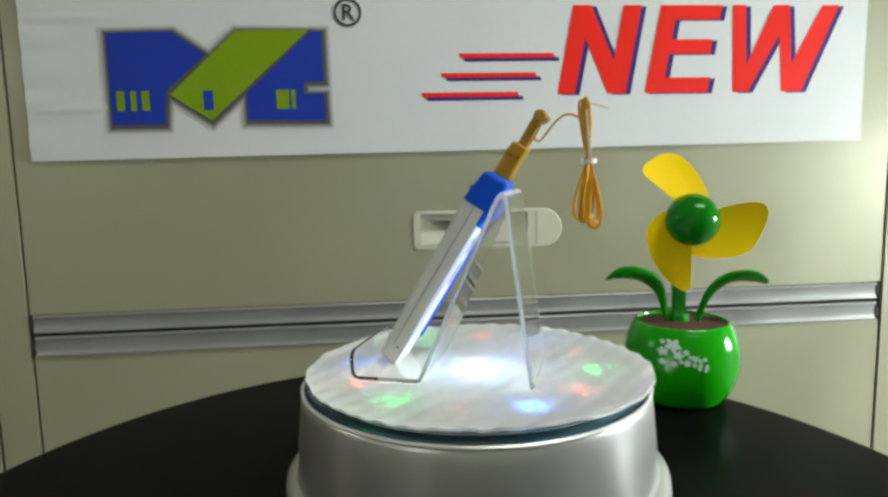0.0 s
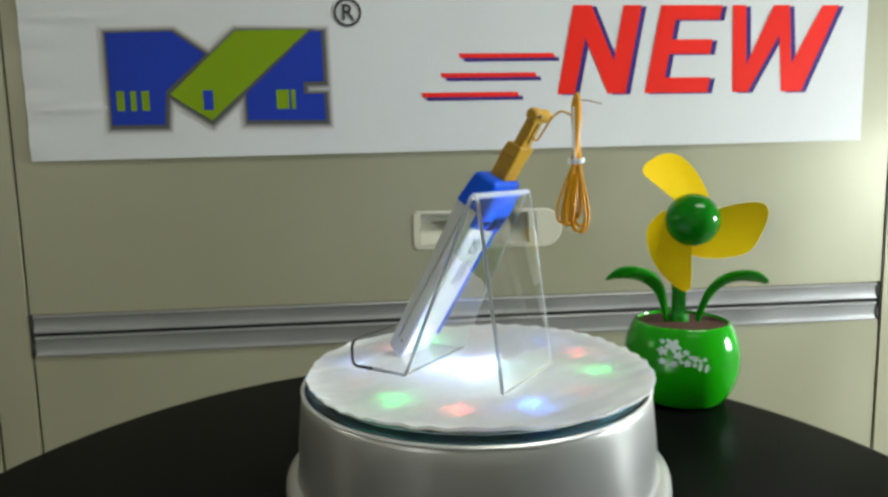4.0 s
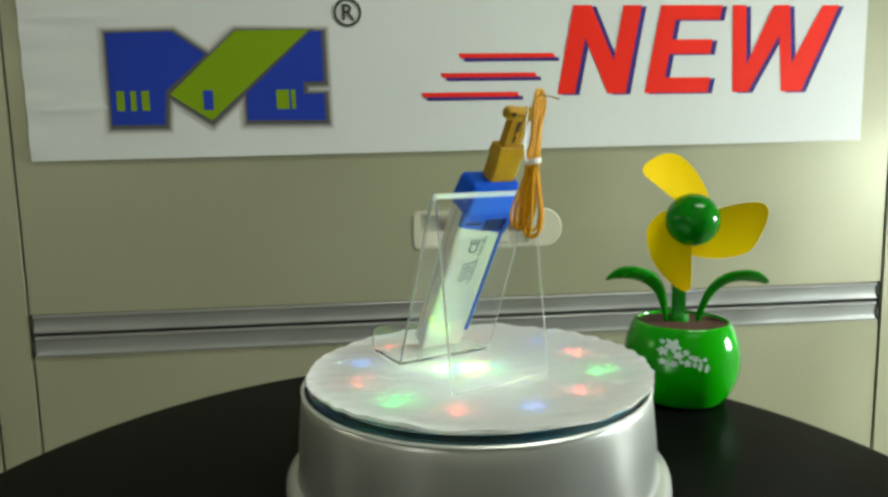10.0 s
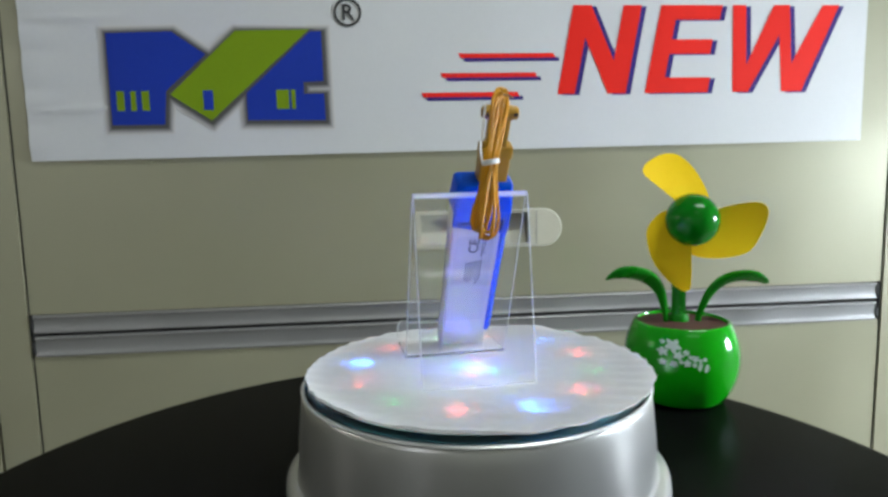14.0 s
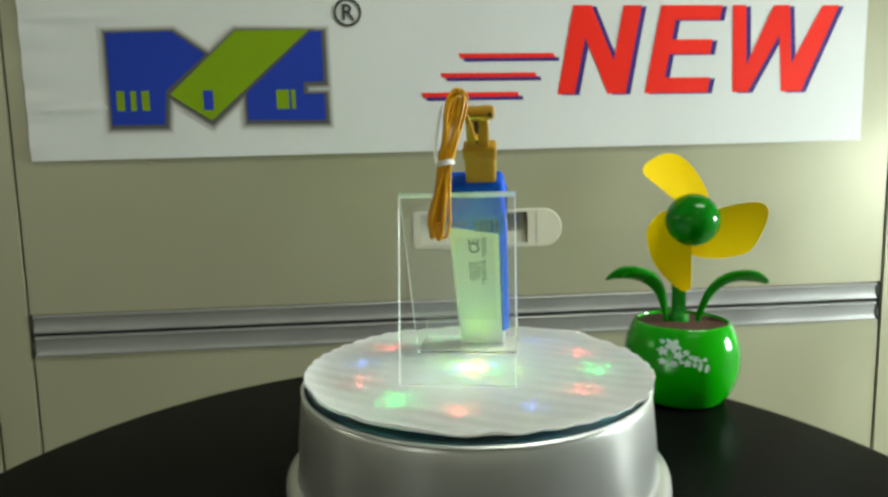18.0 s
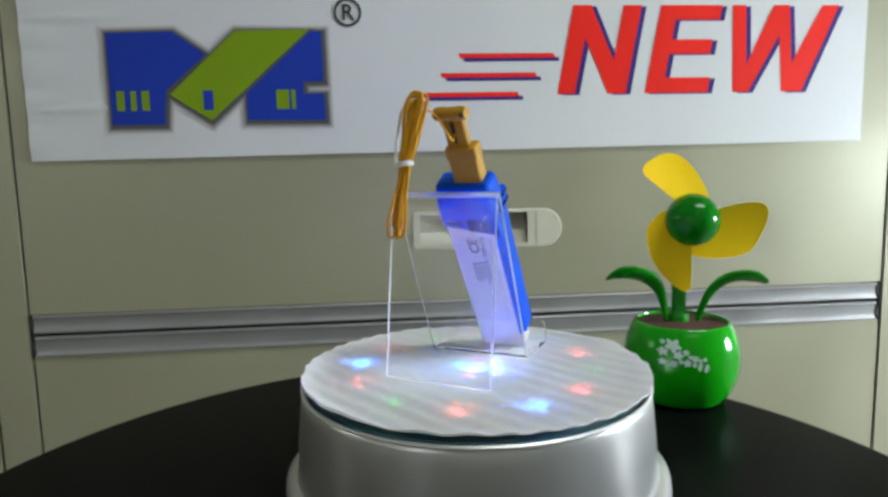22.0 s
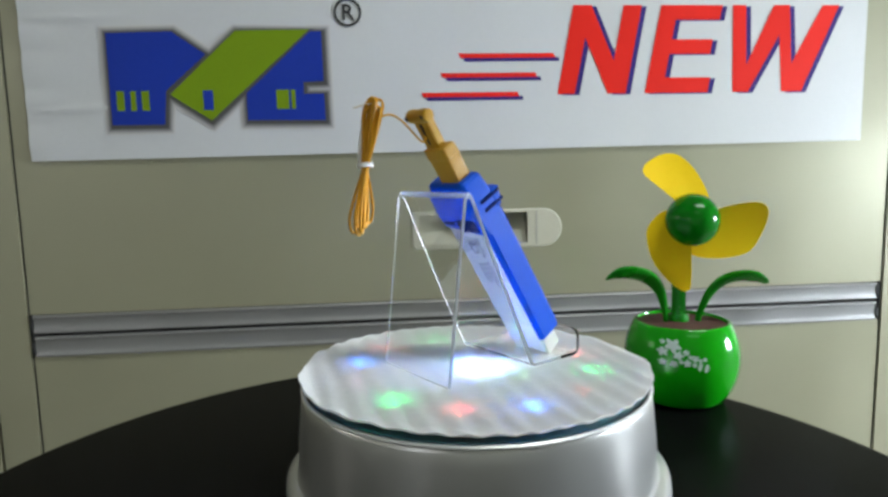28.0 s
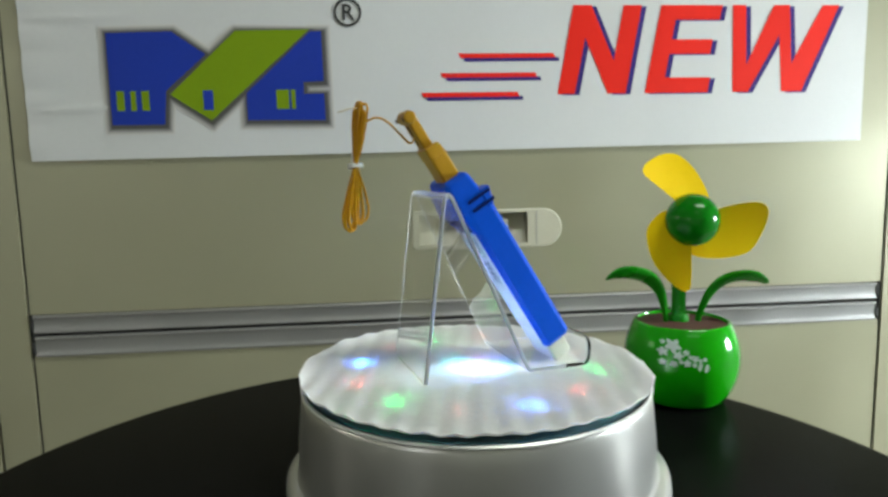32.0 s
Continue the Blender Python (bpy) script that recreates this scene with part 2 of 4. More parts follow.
def grown(poly, d):
    """The outline pushed outwards by d."""
    n = len(poly)
    area = sum(poly[i][0] * poly[(i + 1) % n][1] - poly[(i + 1) % n][0] * poly[i][1] for i in range(n))
    sg = 1 if area > 0 else -1
    out = []
    for i in range(n):
        p, a, b = Vector(poly[i]), Vector(poly[i - 1]), Vector(poly[(i + 1) % n])
        e1, e2 = (p - a).normalized(), (b - p).normalized()
        n1, n2 = Vector((e1.y, -e1.x)) * sg, Vector((e2.y, -e2.x)) * sg
        m = n1 + n2
        m = m / max(m.dot(n1), 0.45)
        out.append(tuple(p + m * d))
    return out


def text_mesh(body, size, depth=0.0002, weight=0.012):
    """Letters of the built-in font as a bmesh, centred, in the xy plane."""
    c = bpy.data.curves.new("letters", "FONT")
    c.body, c.size, c.extrude, c.align_x, c.align_y = body, size, depth, "CENTER", "CENTER"
    c.offset = size * weight
    ob = new("letters", c)
    bpy.context.view_layer.update()
    me = bpy.data.meshes.new_from_object(ob.evaluated_get(bpy.context.evaluated_depsgraph_get()))
    bpy.data.objects.remove(ob)
    bm = bmesh.new()
    bm.from_mesh(me)
    bpy.data.meshes.remove(me)
    return bm



# ---------------------------------------------------------------- room
X0, X1, Y0, Y1 = -2.6, 1.6, -2.9, 0.95
floor_ob = tagged(part("floor", box(X0, X1, Y0, Y1, -0.1, 0), M_FLOOR), "brown-grey vinyl floor of an office", "floor", kind="structure")
tagged(part("ceiling", box(X0, X1, Y0, Y1, CEIL, CEIL + 0.1), M_CEIL), "plain off-white office ceiling", "ceiling", kind="structure")
tagged(part("wall_north", box(X0, X1, Y1, Y1 + 0.12, 0, CEIL), M_WALL), "cream painted wall behind the cabinet", "wall", kind="structure")
VY0, VY1, VZ0, VZ1 = -2.5, -1.1, 1.27, 1.66     # a wide window to the west
UY0, UY1, UZ0, UZ1 = -0.52, 0.12, 1.13, 1.67     # and an added squarer one nearer the cabinet, for fill light
ww = bmesh.new()
for a, b, c, d in ((Y0 - 0.12, VY0, 0, CEIL), (VY1, UY0, 0, CEIL), (UY1, Y1 + 0.12, 0, CEIL), (VY0, VY1, 0, VZ0), (VY0, VY1, VZ1, CEIL), (UY0, UY1, 0, UZ0), (UY0, UY1, UZ1, CEIL)):
    box(X0 - 0.12, X0, a, b, c, d, bm=ww)
tagged(part("wall_west", ww, M_WALL), "cream painted wall with two windows", "wall", kind="structure")
we = bmesh.new()
WY0, WY1, WZ0, WZ1 = 0.58, 0.90, 0.45, 2.05     # a narrow window beside the cabinet
for a, b, c, d in ((Y0 - 0.12, WY0, 0, CEIL), (WY1, Y1 + 0.12, 0, CEIL), (WY0, WY1, 0, WZ0), (WY0, WY1, WZ1, CEIL)):
    box(X1, X1 + 0.12, a, b, c, d, bm=we)
# Unseen wall, coloured darker than the others to dim the shell's right side.
tagged(part("wall_east", we, M_DARK_WALL), "unseen wall, grey to cut reflections, with a narrow window", "wall", kind="structure")
ws = bmesh.new()
SX0, SX1, SX2, SX3, SZ0, SZ1 = -2.365, -2.075, -2.068, -1.30, 1.19, 1.74     # two windows at the far end of the room
for a, b, c, d in ((X0, SX0, 0, CEIL), (SX1, SX2, SZ0, SZ1), (SX3, X1, 0, CEIL), (SX0, SX3, 0, SZ0), (SX0, SX3, SZ1, CEIL)):
    box(a, b, Y0 - 0.12, Y0, c, d, bm=ws)
tagged(part("wall_south", ws, M_WALL), "cream painted wall with two windows", "wall", kind="structure")


def window(name, m, w, h):
    """A framed pane, across x and up z from the middle of its sill."""
    win = empty(name, m, "bright window with an aluminium frame", "window", kind="structure")
    fb = bmesh.new()
    for x0, x1, z0, z1 in ((-w / 2, -w / 2 + 0.03, 0, h), (w / 2 - 0.03, w / 2, 0, h), (-w / 2 + 0.03, w / 2 - 0.03, 0, 0.03), (-w / 2 + 0.03, w / 2 - 0.03, h - 0.03, h)):
        box(x0, x1, -0.02, 0.02, z0, z1, bm=fb)
    part("window_frame", fb, M_ALU, win)
    pane = part("pane", box(-w / 2 + 0.031, w / 2 - 0.031, -0.003, 0.003, 0.031, h - 0.031), M_ACRYLIC, win)
    pane.visible_shadow = False


window("window_1", pose(X1 + 0.06, (WY0 + WY1) / 2, WZ0, 0, 0, 90), WY1 - WY0, WZ1 - WZ0)
window("window_2", pose((SX2 + SX3) / 2, Y0 - 0.06, SZ0), SX3 - SX2, SZ1 - SZ0)
window("window_3", pose((SX0 + SX1) / 2, Y0 - 0.06, SZ0), SX1 - SX0, SZ1 - SZ0)
# Added unseen window, only there to brighten the turntable from the left.
window("fill_window", pose(X0 - 0.06, (UY0 + UY1) / 2, UZ0, 0, 0, 90), UY1 - UY0, UZ1 - UZ0)
window("window_4", pose(X0 - 0.06, (VY0 + VY1) / 2, VZ0, 0, 0, 90), VY1 - VY0, VZ1 - VZ0)

for xx, yy in ((0.8, -0.6), (0.45, -2.2)):
    lampbox = empty("ceiling_light", pose(xx, yy, CEIL), "white ceiling light with a glowing diffuser", "ceiling light", "ceiling lights")
    part("housing", box(-0.62, 0.62, -0.18, 0.18, -0.05, -0.002, 0.006), M_CEIL, lampbox)
    part("diffuser", box(-0.58, 0.58, -0.15, 0.15, -0.065, -0.051, 0.004), M_TUBE, lampbox)

LAMP = Vector((1.24, 0.026, PAD + 0.089))
wl = empty("wall_lamp", pose(X1, LAMP.y, PAD + 0.2), "white metal shade lamp on a wall arm, switched on", "wall lamp")
part("backplate", lathe([(0, -0.012), (0.05, -0.012), (0.055, -0.004), (0.055, 0), (0, 0)], 40), M_ALU, wl).matrix_basis = pose(0, 0, 0, 0, 90, 0)
part("arm", sweep(spline([(-0.005, 0, 0), (-0.06, 0, 0.02), (-0.2, 0, 0.03), (-0.3, 0, -0.01)]), 0.008), M_ALU, wl)
shade_m = Matrix.Translation(LAMP - Vector((X1, LAMP.y, PAD + 0.2))) @ Euler((0, radians(29), 0)).to_matrix().to_4x4() @ Matrix.Scale(1.2, 4)
shade = part("shade", lathe([(0.118, 0.0), (0.1165, 0.0), (0.108, 0.022), (0.085, 0.052), (0.045, 0.072), (0.03, 0.092), (0, 0.092), (0, 0.096), (0.034, 0.096), (0.05, 0.076), (0.09, 0.054), (0.111, 0.023)], 64, close=False), M_CEIL, wl, "white metal lamp shade")
shade.matrix_basis = shade_m
part("ring_tube", sweep([Vector((0.074 * math.cos(a), 0.074 * math.sin(a), 0.026)) for a in np.linspace(0, 2 * math.pi, 49)[:-1]], 0.013, seg=12, closed=True), M_RING, wl, "glowing ring tube").matrix_basis = shade_m
part("bulb", lathe([(0, -0.031)] + [(0.028 * math.sin(a), -0.003 - 0.028 * math.cos(a)) for a in np.linspace(0.15, 2.6, 14)] + [(0.014, 0.06), (0, 0.06)], 32), M_LAMP, wl, "glowing bulb").matrix_basis = shade_m

# ---------------------------------------------------------------- cabinet, in its own frame: x along the front, y into it
CAB = pose(-0.31 * math.sin(radians(5)), 0.31 * math.cos(radians(5)), 0, 0, 0, 5)
cab = empty("filing_cabinet", CAB, "cream steel lateral filing cabinet with aluminium pull rails", "cabinet")
HZ = PAD
DX0, DX1 = -0.389, 0.4855
for x0, x1 in ((-0.4255, DX0 - 0.0025), (DX1 + 0.0025, 0.524)):
    part("side_post", box(x0, x1, -0.0015, 0.45, 0.0, 1.33), M_CAB, cab)
# Near-black strips stand for the shade in the gaps beside the drawers.
for x in (DX0 - 0.0023, DX1 + 0.0003):
    part("gap_shade", box(x, x + 0.002, 0.0015, 0.029, 0.05, 1.325), M_CAVITY, cab, "dark strip that paints the shade in the drawer gap")
part("carcass", box(DX0 - 0.002, DX1 + 0.002, 0.03, 0.445, 0.05, 1.325), M_CAVITY, cab)
part("top_panel", box(-0.4255, 0.524, -0.002, 0.45, 1.331, 1.355, 0.002), M_CAB, cab)


def pull_rail(z0, z1, upper):
    """An extruded aluminium channel with two lips."""
    h = z1 - z0
    prof = [(0.0, 0.0), (-0.0095, 0.0), (-0.0105, 0.0010), (-0.0100, 0.0022), (-0.0060, 0.0034), (-0.0046, 0.0060), (-0.0040, h * 0.5),
            (-0.0044, h - 0.0044), (-0.0058, h - 0.0032), (-0.0110, h - 0.0026), (-0.0114, h - 0.0020), (-0.0104, h - 0.0012), (-0.0050, h), (0.0, h)]
    bm = bmesh.new()
    a = [bm.verts.new((DX0 + 0.003, y * 0.3, z0 + z)) for y, z in prof]
    b = [bm.verts.new((DX1 - 0.0055, y * 0.3, z0 + z)) for y, z in prof]
    for k in range(len(prof)):
        j = (k + 1) % len(prof)
        bm.faces.new((a[k], b[k], b[j], a[j]))
    bm.faces.new(a)
    bm.faces.new(b[::-1])
    return bm


def drawer(z0, z1, rail_low):
    """A drawer front with its pull rail and, on the upper one, a flush handle with a finger recess."""
    lo, hi = (z0 + 0.0183, z1) if rail_low else (z0, z1 - 0.0207)
    d = part("drawer_front", box(DX0, DX1, 0.0, 0.022, lo, hi) if not rail_low else drawer_with_hole(lo, hi), M_CAB, cab)
    # Small dark blocks paint the shaded notches at the rail ends.
    for x in (DX0 - 0.0002, DX1 - 0.0053):
        part("end_shade", box(x, x + 0.003, -0.0028, 0.0, (z0 if rail_low else z1 - 0.0202) + 0.004, (z0 if rail_low else z1 - 0.0202) + 0.0135, 0.0008), M_CAVITY, d)
    part("pull_rail", pull_rail(z0, z0 + 0.0178, True) if rail_low else pull_rail(z1 - 0.0202, z1, False), M_ALU, d, "ribbed aluminium pull rail")
    return d


HX0, HX1, HB, HT = -0.011, 0.098, HZ + 0.030, HZ + 0.061   # the recess


def drawer_with_hole(lo, hi):
    bm = bmesh.new()
    for x0, x1, a, b in ((DX0, HX0, lo, hi), (HX1, DX1, lo, hi), (HX0, HX1, lo, HB), (HX0, HX1, HT, hi)):
        box(x0, x1, 0.0, 0.022, a, b, bm=bm)
    bmesh.ops.remove_doubles(bm, verts=bm.verts, dist=1e-6)
    return bm


upper = drawer(HZ - 0.0432, HZ + 0.515, True)
lower = drawer(HZ - 0.75, HZ - 0.0462, False)

# flush handle: a frame round the recess with a rounded end, and the recess itself
handle = part("recessed_handle", bmesh.new(), M_HANDLE, upper, "cream plastic flush handle with a finger recess")
hb = bmesh.new()


def stadium(x0, x1, z0, z1, n=14):
    r = (z1 - z0) / 2
    pts = [(x0 + 0.003, z0), (x1 - r, z0)]
    pts += [(x1 - r + r * math.cos(a), z0 + r + r * math.sin(a)) for a in np.linspace(-math.pi / 2, math.pi / 2, n)][1:]
    return pts + [(x0 + 0.003, z1), (x0, z1 - 0.003), (x0, z0 + 0.003)]


outer = stadium(-0.0185, 0.1335, HZ + 0.0255, HZ + 0.0645)
ring_o = [hb.verts.new((x, -0.0002, z)) for x, z in outer]
ring_t = [hb.verts.new((0.056 + (x - 0.056) * 0.985, -0.0011, HZ + 0.045 + (z - HZ - 0.045) * 0.94)) for x, z in outer]
for k in range(len(outer)):
    j = (k + 1) % len(outer)
    hb.faces.new((ring_o[k], ring_o[j], ring_t[j], ring_t[k]))
hole = [(HX0, HB), (HX1, HB), (HX1, HT), (HX0, HT)]
ring_h = [hb.verts.new((x, -0.0011, z)) for x, z in hole]
edges = [hb.edges.new((ring_t[k], ring_t[(k + 1) % len(ring_t)])) if not hb.edges.get((ring_t[k], ring_t[(k + 1) % len(ring_t)])) else hb.edges.get((ring_t[k], ring_t[(k + 1) % len(ring_t)])) for k in range(len(ring_t))]
edges += [hb.edges.new((ring_h[k], ring_h[(k + 1) % 4])) for k in range(4)]
bmesh.ops.triangle_fill(hb, edges=edges, use_beauty=True)
back = [hb.verts.new((x, y, z)) for (x, z), y in zip([(HX0, HB), (HX1, HB), (HX1, HT), (HX0, HT)], (0.004, 0.004, 0.019, 0.019))]
for k in range(4):
    hb.faces.new((ring_h[k], ring_h[(k + 1) % 4], back[(k + 1) % 4], back[k]))
hb.faces.new(back)
hb.to_mesh(handle.data)
hb.free()
part("latch_line", box(0.1065, 0.1073, -0.0014, -0.0010, HZ + 0.028, HZ + 0.062), M_HALO[4], upper)
part("recess_block", box(0.040, 0.078, 0.001, 0.012, HZ + 0.0305, HZ + 0.0545, 0.0015), M_HANDLE, upper)

near = empty("filing_cabinet", CAB, "cream steel cabinet standing beside the other one", "cabinet")
part("side_post", box(-0.466, -0.4285, -0.001, 0.45, 0.0, 1.33, 0.0012), M_CAB, near)
part("carcass", box(-1.40, -0.4665, 0.02, 0.45, 0.0, 1.33), M_CAB, near)

# ---------------------------------------------------------------- banner taped to the drawer
ban = empty("paper_banner", CAB @ pose(0.04, -0.0012, HZ + 0.121), "white printed paper banner taped across the drawer front", "banner")
PX0, PX1, PH = -0.412, 0.411, 0.297
pb = bmesh.new()
NXP, NZP = 80, 110
grid = [[None] * (NZP + 1) for _ in range(NXP + 1)]


def paper_y(x, z):
    v = noise.noise(Vector((x * 7, z * 9, 1.3))) * 0.0004 + noise.noise(Vector((x * 2.5, z * 20, 7.1))) * 0.0003
    v += 0.0016 * math.exp(-((x + 0.41) / 0.03) ** 2) * math.sin(z * 95)
    for zc in (0.046, 0.128):      # two creases at the paper's end
        v += 0.0026 * math.exp(-((x + 0.385) / 0.05) ** 2) * math.exp(-abs(z - zc - 0.04 * (x + 0.4)) / 0.003)
    return -0.0016 - abs(v)


for layer, off in ((0, 0.0), (1, -0.00025)):
    for i in range(NXP + 1):
        for j in range(NZP + 1):
            x, z = PX0 + (PX1 - PX0) * i / NXP, PH * j / NZP
            z += 0.0055 * (i / NXP) * (1 - j / NZP)
            grid[i][j] = pb.verts.new((x, paper_y(x, z) + off, z))
    for i in range(NXP):
        for j in range(NZP):
            pb.faces.new((grid[i][j], grid[i + 1][j], grid[i + 1][j + 1], grid[i][j + 1]))
part("sheet", pb, M_PAPER, ban)


def printed(name, poly, mat, level, label=""):
    """Ink on the banner; the shape is given in millimetres along the cabinet and over the turntable."""
    place = lambda u, v, d: (u / 1000 - 0.04, -0.0024 - d, v / 1000 - 0.121)
    return part(name, prism(poly, level * 0.00004, level * 0.00004 + 0.00003, place), mat, ban, label, smooth=False)


LET_N = [(128, 177), (144, 262), (162, 262), (185, 209), (194.5, 262), (213, 262), (197.5, 177), (179, 177), (156, 231), (145.5, 177)]
LET_E = [(217, 177), (233, 262), (296.5, 262), (293.5, 248), (248, 248), (244.5, 229), (287, 229), (284.5, 215), (242, 215), (238, 192), (285.5, 192), (282.5, 177)]
LET_W = [(307, 262), (321, 262), (323, 204), (350, 262), (367, 262), (371, 205), (402, 262), (420, 262), (382.5, 177), (361, 177), (357, 233), (325.5, 177), (309, 177)]
for shape in (LET_N, LET_E, LET_W):
    printed("letter_shade", [(x + 5, z - 1.2) for x, z in shape], M_NAVY, 1)
    printed("letter", shape, M_RED, 2, "red slanted capital letter")
for x0, x1, z in ((31, 125, 214.5), (13, 107, 196), (-6, 89, 177.5)):
    printed("stripe_shade", [(x0 + 5, z - 5.6), (x1 + 5, z - 5.6), (x1 + 4, z - 1.6), (x0 + 4, z - 1.6)], M_NAVY, 1)
    printed("stripe", [(x0 + 1, z - 2.2), (x1 + 1, z - 2.2), (x1 - 1, z + 2.2), (x0 - 1, z + 2.2)], M_RED, 2)
LOGO = [([(-296.5, 236.5), (-238, 238), (-208, 217), (-246, 184), (-249, 153), (-296.5, 153)], M_BLUE),
        ([(-111, 237.5), (-100.5, 237.5), (-100, 191.5), (-119, 191), (-119, 180), (-100, 180), (-99.5, 155), (-172.5, 156), (-172.5, 181)], M_BLUE),
        ([(-242.5, 180.5), (-180, 238.5), (-111.5, 239.5), (-206, 156)], M_LIME)]
for k, (d, mat) in enumerate(zip((7.6, 6.7, 5.9, 5.1, 4.3, 3.5, 2.7, 1.9), M_HALO)):
    for j, (shape, _) in enumerate(LOGO):
        printed("logo_border", grown([(x + 1.0, z - 1.2) for x, z in shape], d), mat, 1 + k * 3 + j)
for j, (shape, mat) in enumerate(LOGO):
    printed("logo_shape", shape, mat, 26 + j)
for x, w, mat in ((-287.5, 7, M_LIME), (-276, 5, M_LIME), (-265, 7, M_LIME), (-208, 9, M_BLUE), (-139, 12, M_LIME), (-129, 4, M_LIME)):
    printed("logo_bar", [(x - w / 2, 166), (x + w / 2, 166), (x + w / 2, 184), (x - w / 2, 184)], mat, 30)
rg = bmesh.new()
ro = [(-75 + 13.2 * math.cos(a), 255 + 13.2 * math.sin(a)) for a in np.linspace(0, 2 * math.pi, 49)[:-1]]
ri = [(-75 + 10.7 * math.cos(a), 255 + 10.7 * math.sin(a)) for a in np.linspace(0, 2 * math.pi, 49)[:-1]]
vo = [rg.verts.new((x / 1000 - 0.04, -0.0028, z / 1000 - 0.121)) for x, z in ro]
vi = [rg.verts.new((x / 1000 - 0.04, -0.0028, z / 1000 - 0.121)) for x, z in ri]
for k in range(48):
    rg.faces.new((vo[k], vo[(k + 1) % 48], vi[(k + 1) % 48], vi[k]))
part("mark_ring", rg, M_INK, ban, smooth=False)
mk = part("mark_letter", text_mesh("R", 0.0205), M_INK, ban, smooth=False)
mk.matrix_basis = pose(-0.115, -0.0028, 0.1336, 90, 0, 0)

# ---------------------------------------------------------------- table
tab = empty("round_table", pose(-0.019, -0.055, 0), "small round black laminate table", "table")
TR = 0.2611
part("tabletop", lathe([(0, TABLE - 0.022), (TR - 0.006, TABLE - 0.022), (TR - 0.001, TABLE - 0.018), (TR, TABLE - 0.012), (TR, TABLE - 0.004), (TR - 0.0012, TABLE - 0.001), (TR - 0.004, TABLE), (0, TABLE)], 160), M_BLACK, tab)
part("column", lathe([(0, 0.03), (0.03, 0.03), (0.028, 0.06), (0.025, 0.1), (0.025, TABLE - 0.04), (0.06, TABLE - 0.023), (0, TABLE - 0.023)], 40), M_LEG, tab)
part("foot_plate", lathe([(0, 0.001), (0.2, 0.001), (0.2, 0.01), (0.19, 0.016), (0.04, 0.029), (0, 0.029)], 64), M_LEG, tab)

# ---------------------------------------------------------------- turntable
ttx, tty = -0.0003, 0.0
tt = empty("display_turntable", pose(ttx, tty, TABLE), "round silver display turntable with coloured lights under its glass", "turntable")
H = PAD - TABLE
part("base_shell", lathe([(0.0, 0.0015), (0.0915, 0.0015), (0.0976, 0.0025), (0.0990, 0.006), (0.0986, 0.010), (0.0963, 0.0126), (0.0934, 0.0136), (0.0922, 0.016),
                          (0.0915, 0.03), (0.0899, 0.047), (0.0892, H - 0.0075), (0.0886, H - 0.0055), (0.0879, H - 0.0048), (0.0877, H - 0.0052), (0.0868, H - 0.0102), (0.0, H - 0.0102)], 160), M_SILVER, tt)
# Added liner; stops the lights reflecting off the shell's inner wall.
part("liner", lathe([(0.0863, H - 0.0100), (0.0867, H - 0.0100), (0.0876, H - 0.0048), (0.0872, H - 0.0046)], 120, close=True), M_GAP, tt, "black liner added under the rim to stop reflections")
part("rim", lathe([(0.0882, H - 0.0053), (0.0893, H - 0.0050), (0.0896, H - 0.0042), (0.0889, H - 0.0034), (0.0878, H - 0.0036), (0.0874, H - 0.0048)], 160, close=True), M_RIM, tt, "polished silver rim")
part("inner_ring", lathe([(0.0, H - 0.0100), (0.0862, H - 0.0100), (0.0862, H - 0.0051), (0.0, H - 0.0051)], 120), M_GAP, tt, "black ring inside the rim")
# Added unseen ring; keeps the lights from showing through the disc edge.
part("light_shield", lathe([(0.077, H - 0.0050), (0.079, H - 0.0050), (0.079, H - 0.0020), (0.077, H - 0.0020)], 120, close=True), M_GAP, tt, "black ring added to hide the lights from the side")
# Added board masking the wheel; its white brightens the foam, its skirt stops leaks.
part("aperture_plate", lathe([(0.0070, H - 0.0023), (0.0500, H - 0.0023), (0.0500, H - 0.0050), (0.0520, H - 0.0050), (0.0520, H - 0.0018), (0.0070, H - 0.0018)], 96, close=True), M_BOARD, tt, "added white board that masks the wheel, with a round opening")
COLOURS = ["blue", "red", "green", "red"] * 3
for k, c in enumerate(COLOURS):
    a = radians(170.7 + 30 * k)
    r = 0.0011 if c != "red" else 0.0010
    diode = part("led", lathe([(0, 0.0001), (r + 0.0004, 0.0001), (r + 0.0004, 0.0030), (0, 0.0030)], 20), M_BOARD, tt, c + " light-emitting diode")
    diode.matrix_basis = pose(0.062 * math.cos(a) - ttx, 0.062 * math.sin(a) - tty, H - 0.0051)
    part("lens", lathe([(0, 0.0031), (r, 0.0031), (r * 0.9, 0.0034), (0, 0.0036)], 20), LED[c], diode, c + " glowing lens")
for k, c in enumerate(["blue", "red", "green"] * 2):
    a = radians(20 + 60 * k)
    part("small_led", lathe([(0, 0.0001), (0.0007, 0.0001), (0.0007, 0.0005), (0, 0.0007)], 12), LED[c], tt, "small " + c + " light-emitting diode").matrix_basis = pose(0.0116 * math.cos(a) - ttx, 0.0116 * math.sin(a) - tty, H - 0.0018)
# added wheel: eight glowing sectors pass under the opening in turn, imitating colour fades
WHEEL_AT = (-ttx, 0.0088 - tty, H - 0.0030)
wheel = part("colour_fade_wheel", lathe([(0, -0.0003), (0.0166, -0.0003), (0.0166, 0.0), (0, 0.0)], 64), M_BOARD, tt, "added unseen wheel that changes the centre light's colour")
